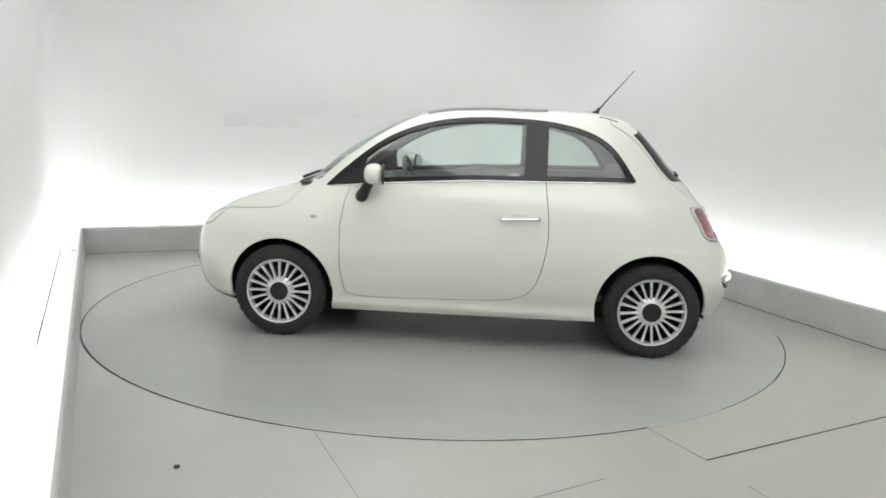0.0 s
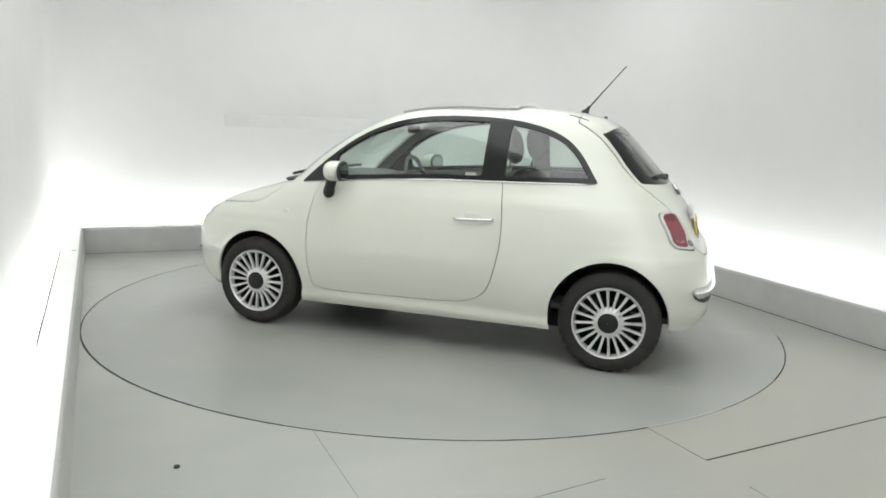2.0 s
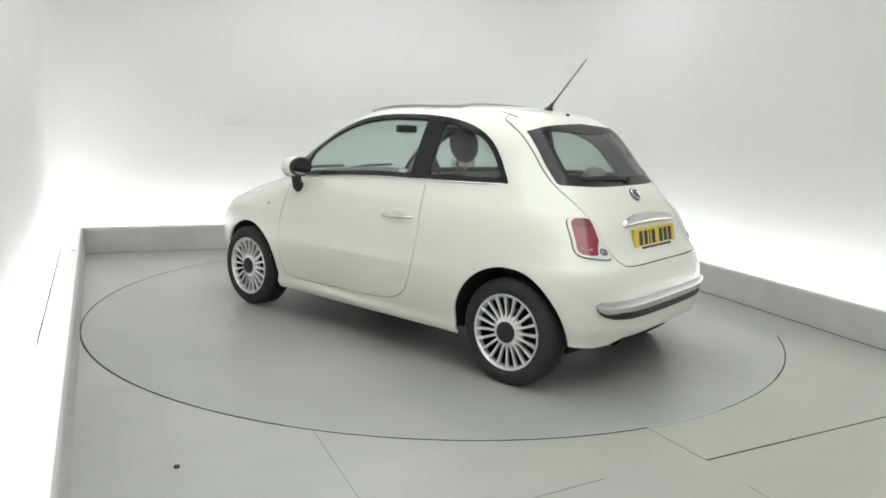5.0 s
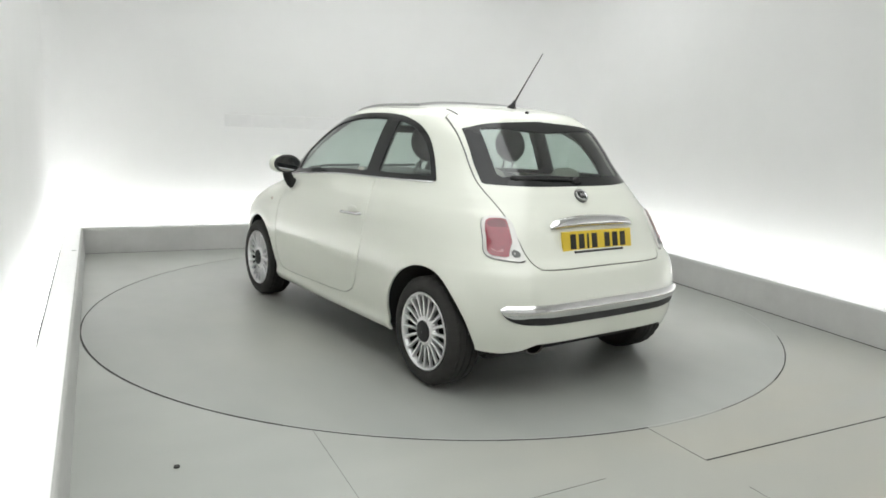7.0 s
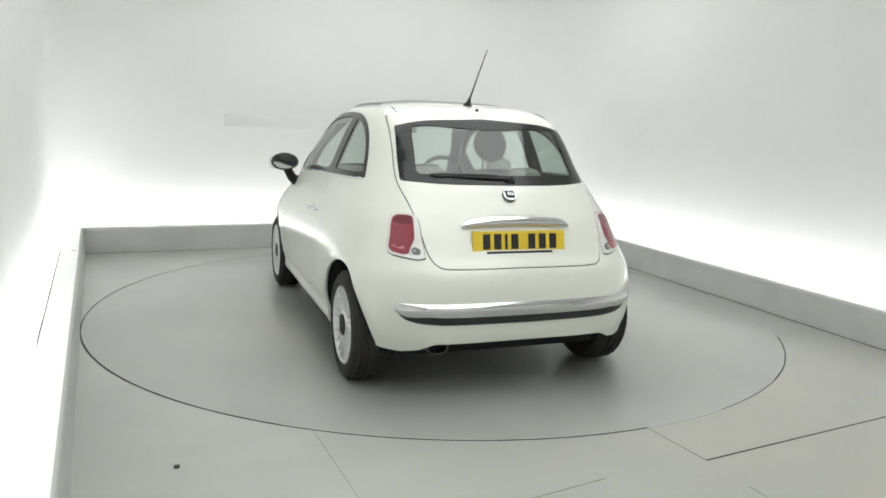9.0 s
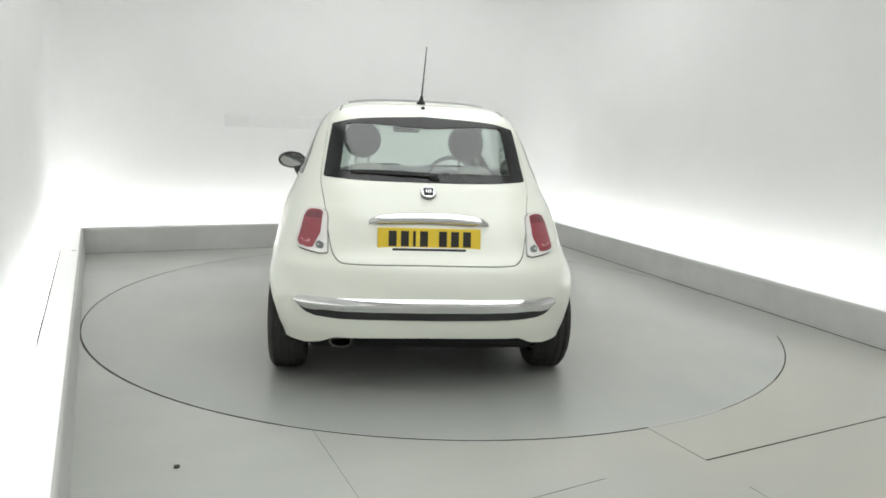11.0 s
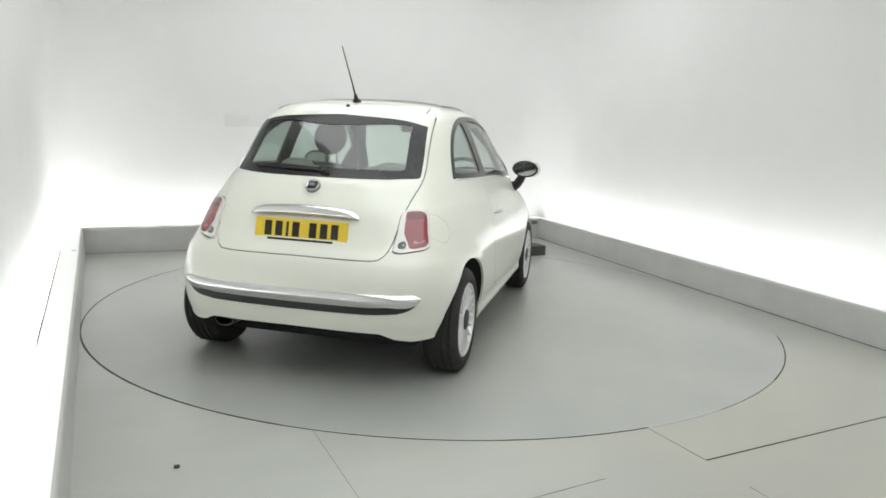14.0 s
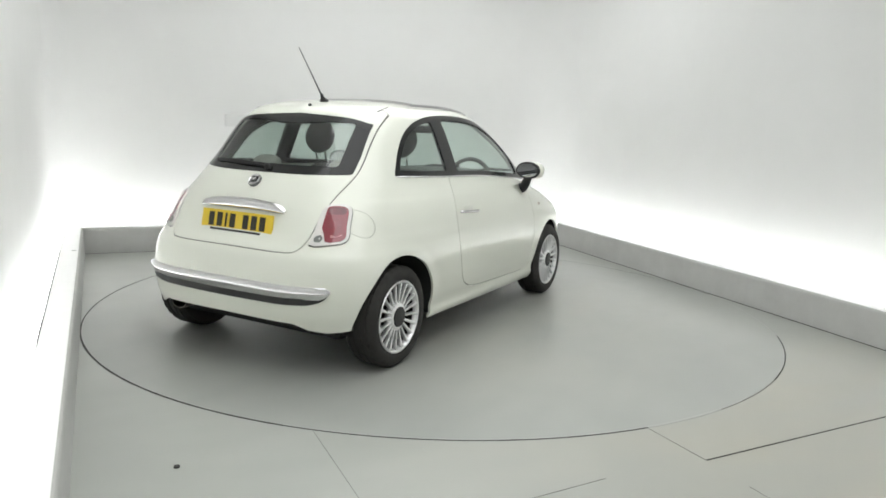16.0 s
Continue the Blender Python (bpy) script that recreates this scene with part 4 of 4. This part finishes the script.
    for sy in (1, -1):
        pts = [(x, sy * y, roof(x, sy * y) - 0.001) for x, y in ((0.20, 0.42), (0.0, 0.455), (-0.3, 0.475), (-0.6, 0.47))]
        part("roof_seam", tube(spline(pts, 6), 0.0025, 6), M["seam"], car, "dark seam along the roof edge", True)
        pts = [(x, sy * y, roof(x, sy * y) + 0.001) for x, y in ((-0.79, 0.458), (-0.85, 0.463), (-0.91, 0.467))]
        part("roof_gap", tube(spline(pts, 5), 0.0035, 6), M["plastic"], car, "black gap at the tailgate's upper corner", True)
    # exhaust
    bm = lathe([(0.022, -0.10), (0.036, -0.10), (0.036, 0.10), (0.031, 0.10), (0.030, -0.05)], 28)
    for v in bm.verts:
        v.co.x *= 1.65
    tip = part("exhaust_tip", bm, M["steel"], car, "dull steel oval exhaust tip", True, 40)
    tip.matrix_local = pose(-1.505, 0.435, 0.272, 0, 0, 90)
    # flat black disc in the pipe, painted for the shade of its hollow
    bm = lathe([(0.001, -0.04), (0.034, -0.04)], 20)
    for v in bm.verts:
        v.co.x *= 1.58
    part("bore", bm, M["under"], tip, "black disc for the shade inside the pipe")
    # front lip and wipers
    part("cowl", ellipsoid(1.06, 0, 0.955, 0.10, 0.56, 0.018, 3), M["plastic"], car, "black cowl below the windscreen", True)
    for y0 in (0.42, -0.12):
        part("front_wiper", tube([(1.12, y0, 0.985), (1.07, y0 - 0.15, 1.01), (1.06, y0 - 0.42, 1.015)], 0.010, 8), M["plastic"], car, "black windscreen wiper", True)
    return car


def build_wheel(car):
    """One wheel round the y axis, outer side towards +y: tyre, alloy rim with thin spokes, dark cap."""
    w = new("wheel")
    w.parent = car
    hw = 0.092
    R = 0.290
    prof = [(0.200, hw - 0.012), (0.215, hw + 0.001), (0.235, hw + 0.006), (0.258, hw + 0.003), (0.274, hw - 0.006), (0.284, hw - 0.018)]
    tread = []
    for y0 in (0.055, 0.02, -0.02, -0.055):
        tread += [(R, y0 + 0.013), (R, y0 + 0.005), (R - 0.007, y0 + 0.004), (R - 0.007, y0 - 0.004), (R, y0 - 0.005)]
    prof = prof + tread + [(0.284, -hw + 0.018), (0.270, -hw), (0.24, -hw - 0.004), (0.20, -hw + 0.012)]
    tb = lathe(prof, 128)
    for v in tb.verts:
        r = math.hypot(v.co.x, v.co.z)
        k = round(math.atan2(v.co.z, v.co.x) * 64 / math.pi)
        if r > 0.279 and abs(v.co.y) > 0.045 and k % 4 == 0:
            f = (r - 0.006) / r
            v.co.x, v.co.z = v.co.x * f, v.co.z * f
    part("tyre", tb, M["rubber"], w, "black road tyre with a worn tread", True, 35)
    rim = part("rim", lathe([(0.198, hw - 0.030), (0.208, hw - 0.004), (0.205, hw + 0.001), (0.197, hw - 0.001), (0.190, hw - 0.012), (0.186, hw - 0.03), (0.186, -0.07)], 64), M["alloy"], w, "silver alloy rim", True, 40)
    # barrel and brake disc near-black: the shade behind the spokes is in their colour
    part("barrel", lathe([(0.185, hw - 0.03), (0.178, 0.0), (0.176, -0.07), (0.001, -0.07)], 48), M["rimshade_shield"], w, "wheel barrel darkened for the shade between spokes", True, 40)
    part("brake_disc", lathe([(0.001, 0.012), (0.128, 0.012), (0.128, 0.0), (0.001, 0.0)], 40), M["rimshade_shield"], w, "", True, 40)
    part("hub", lathe([(0.001, hw - 0.006), (0.058, hw - 0.006), (0.078, hw - 0.014), (0.090, hw - 0.028), (0.086, hw - 0.05)], 40), M["alloy"], w, "", True, 40)
    cap = part("centre_cap", lathe([(0.001, hw + 0.004), (0.040, hw + 0.002), (0.056, hw - 0.001), (0.060, hw - 0.012)], 32), M["plastic"], w, "dark round centre cap", True, 40)
    n = 20
    base = None
    for k in range(n):
        a = 2 * math.pi * k / n
        if base is None:
            bm = bmesh.new()
            sec = []
            for r, wd, yo in ((0.072, 0.0085, hw - 0.014), (0.13, 0.0075, hw - 0.012), (0.192, 0.0105, hw - 0.006)):
                sec.append([bm.verts.new((r, yo + dy, dx)) for dx, dy in ((-wd, -0.016), (-wd * 0.8, 0.0), (0, 0.003), (wd * 0.8, 0.0), (wd, -0.016))])
            for s0, s1 in zip(sec, sec[1:]):
                for q in range(4):
                    bm.faces.new((s0[q], s0[q + 1], s1[q + 1], s1[q]))
            base = part("spoke", bm, M["alloy"], w, "", True, 50)
            ob = base
        else:
            ob = new("spoke", base.data)
            ob.parent = w
        ob.matrix_local = Matrix.Rotation(a, 4, "Y")
    return w


car = build_car()
first = build_wheel(car)
OUT_Y = 0.722
first.matrix_local = pose(1.162, OUT_Y + 0.014, 0.288)
copy_thing(first, pose(-1.15, OUT_Y, 0.288, 0, 23, 0))
copy_thing(first, pose(1.162, -OUT_Y - 0.014, 0.288, 0, 9, 180))
copy_thing(first, pose(-1.15, -OUT_Y, 0.288, 0, 31, 180))


# ---------------------------------------------------------------- what moves
def motions():
    """The turntable turns steadily and carries the car."""
    rows_t, rows_c = [], []
    for k in range(17):
        a = 149.46 - 7.108 * k
        rows_t.append((k, pose(0, 0, 0, 0, 0, a)))
        rows_c.append((k, pose(0, 0, 0, 0, 0, a) @ pose(-0.2639, 0.2600, 0.0)))
    walk(turntable, rows_t)
    walk(car, rows_c)


motions()
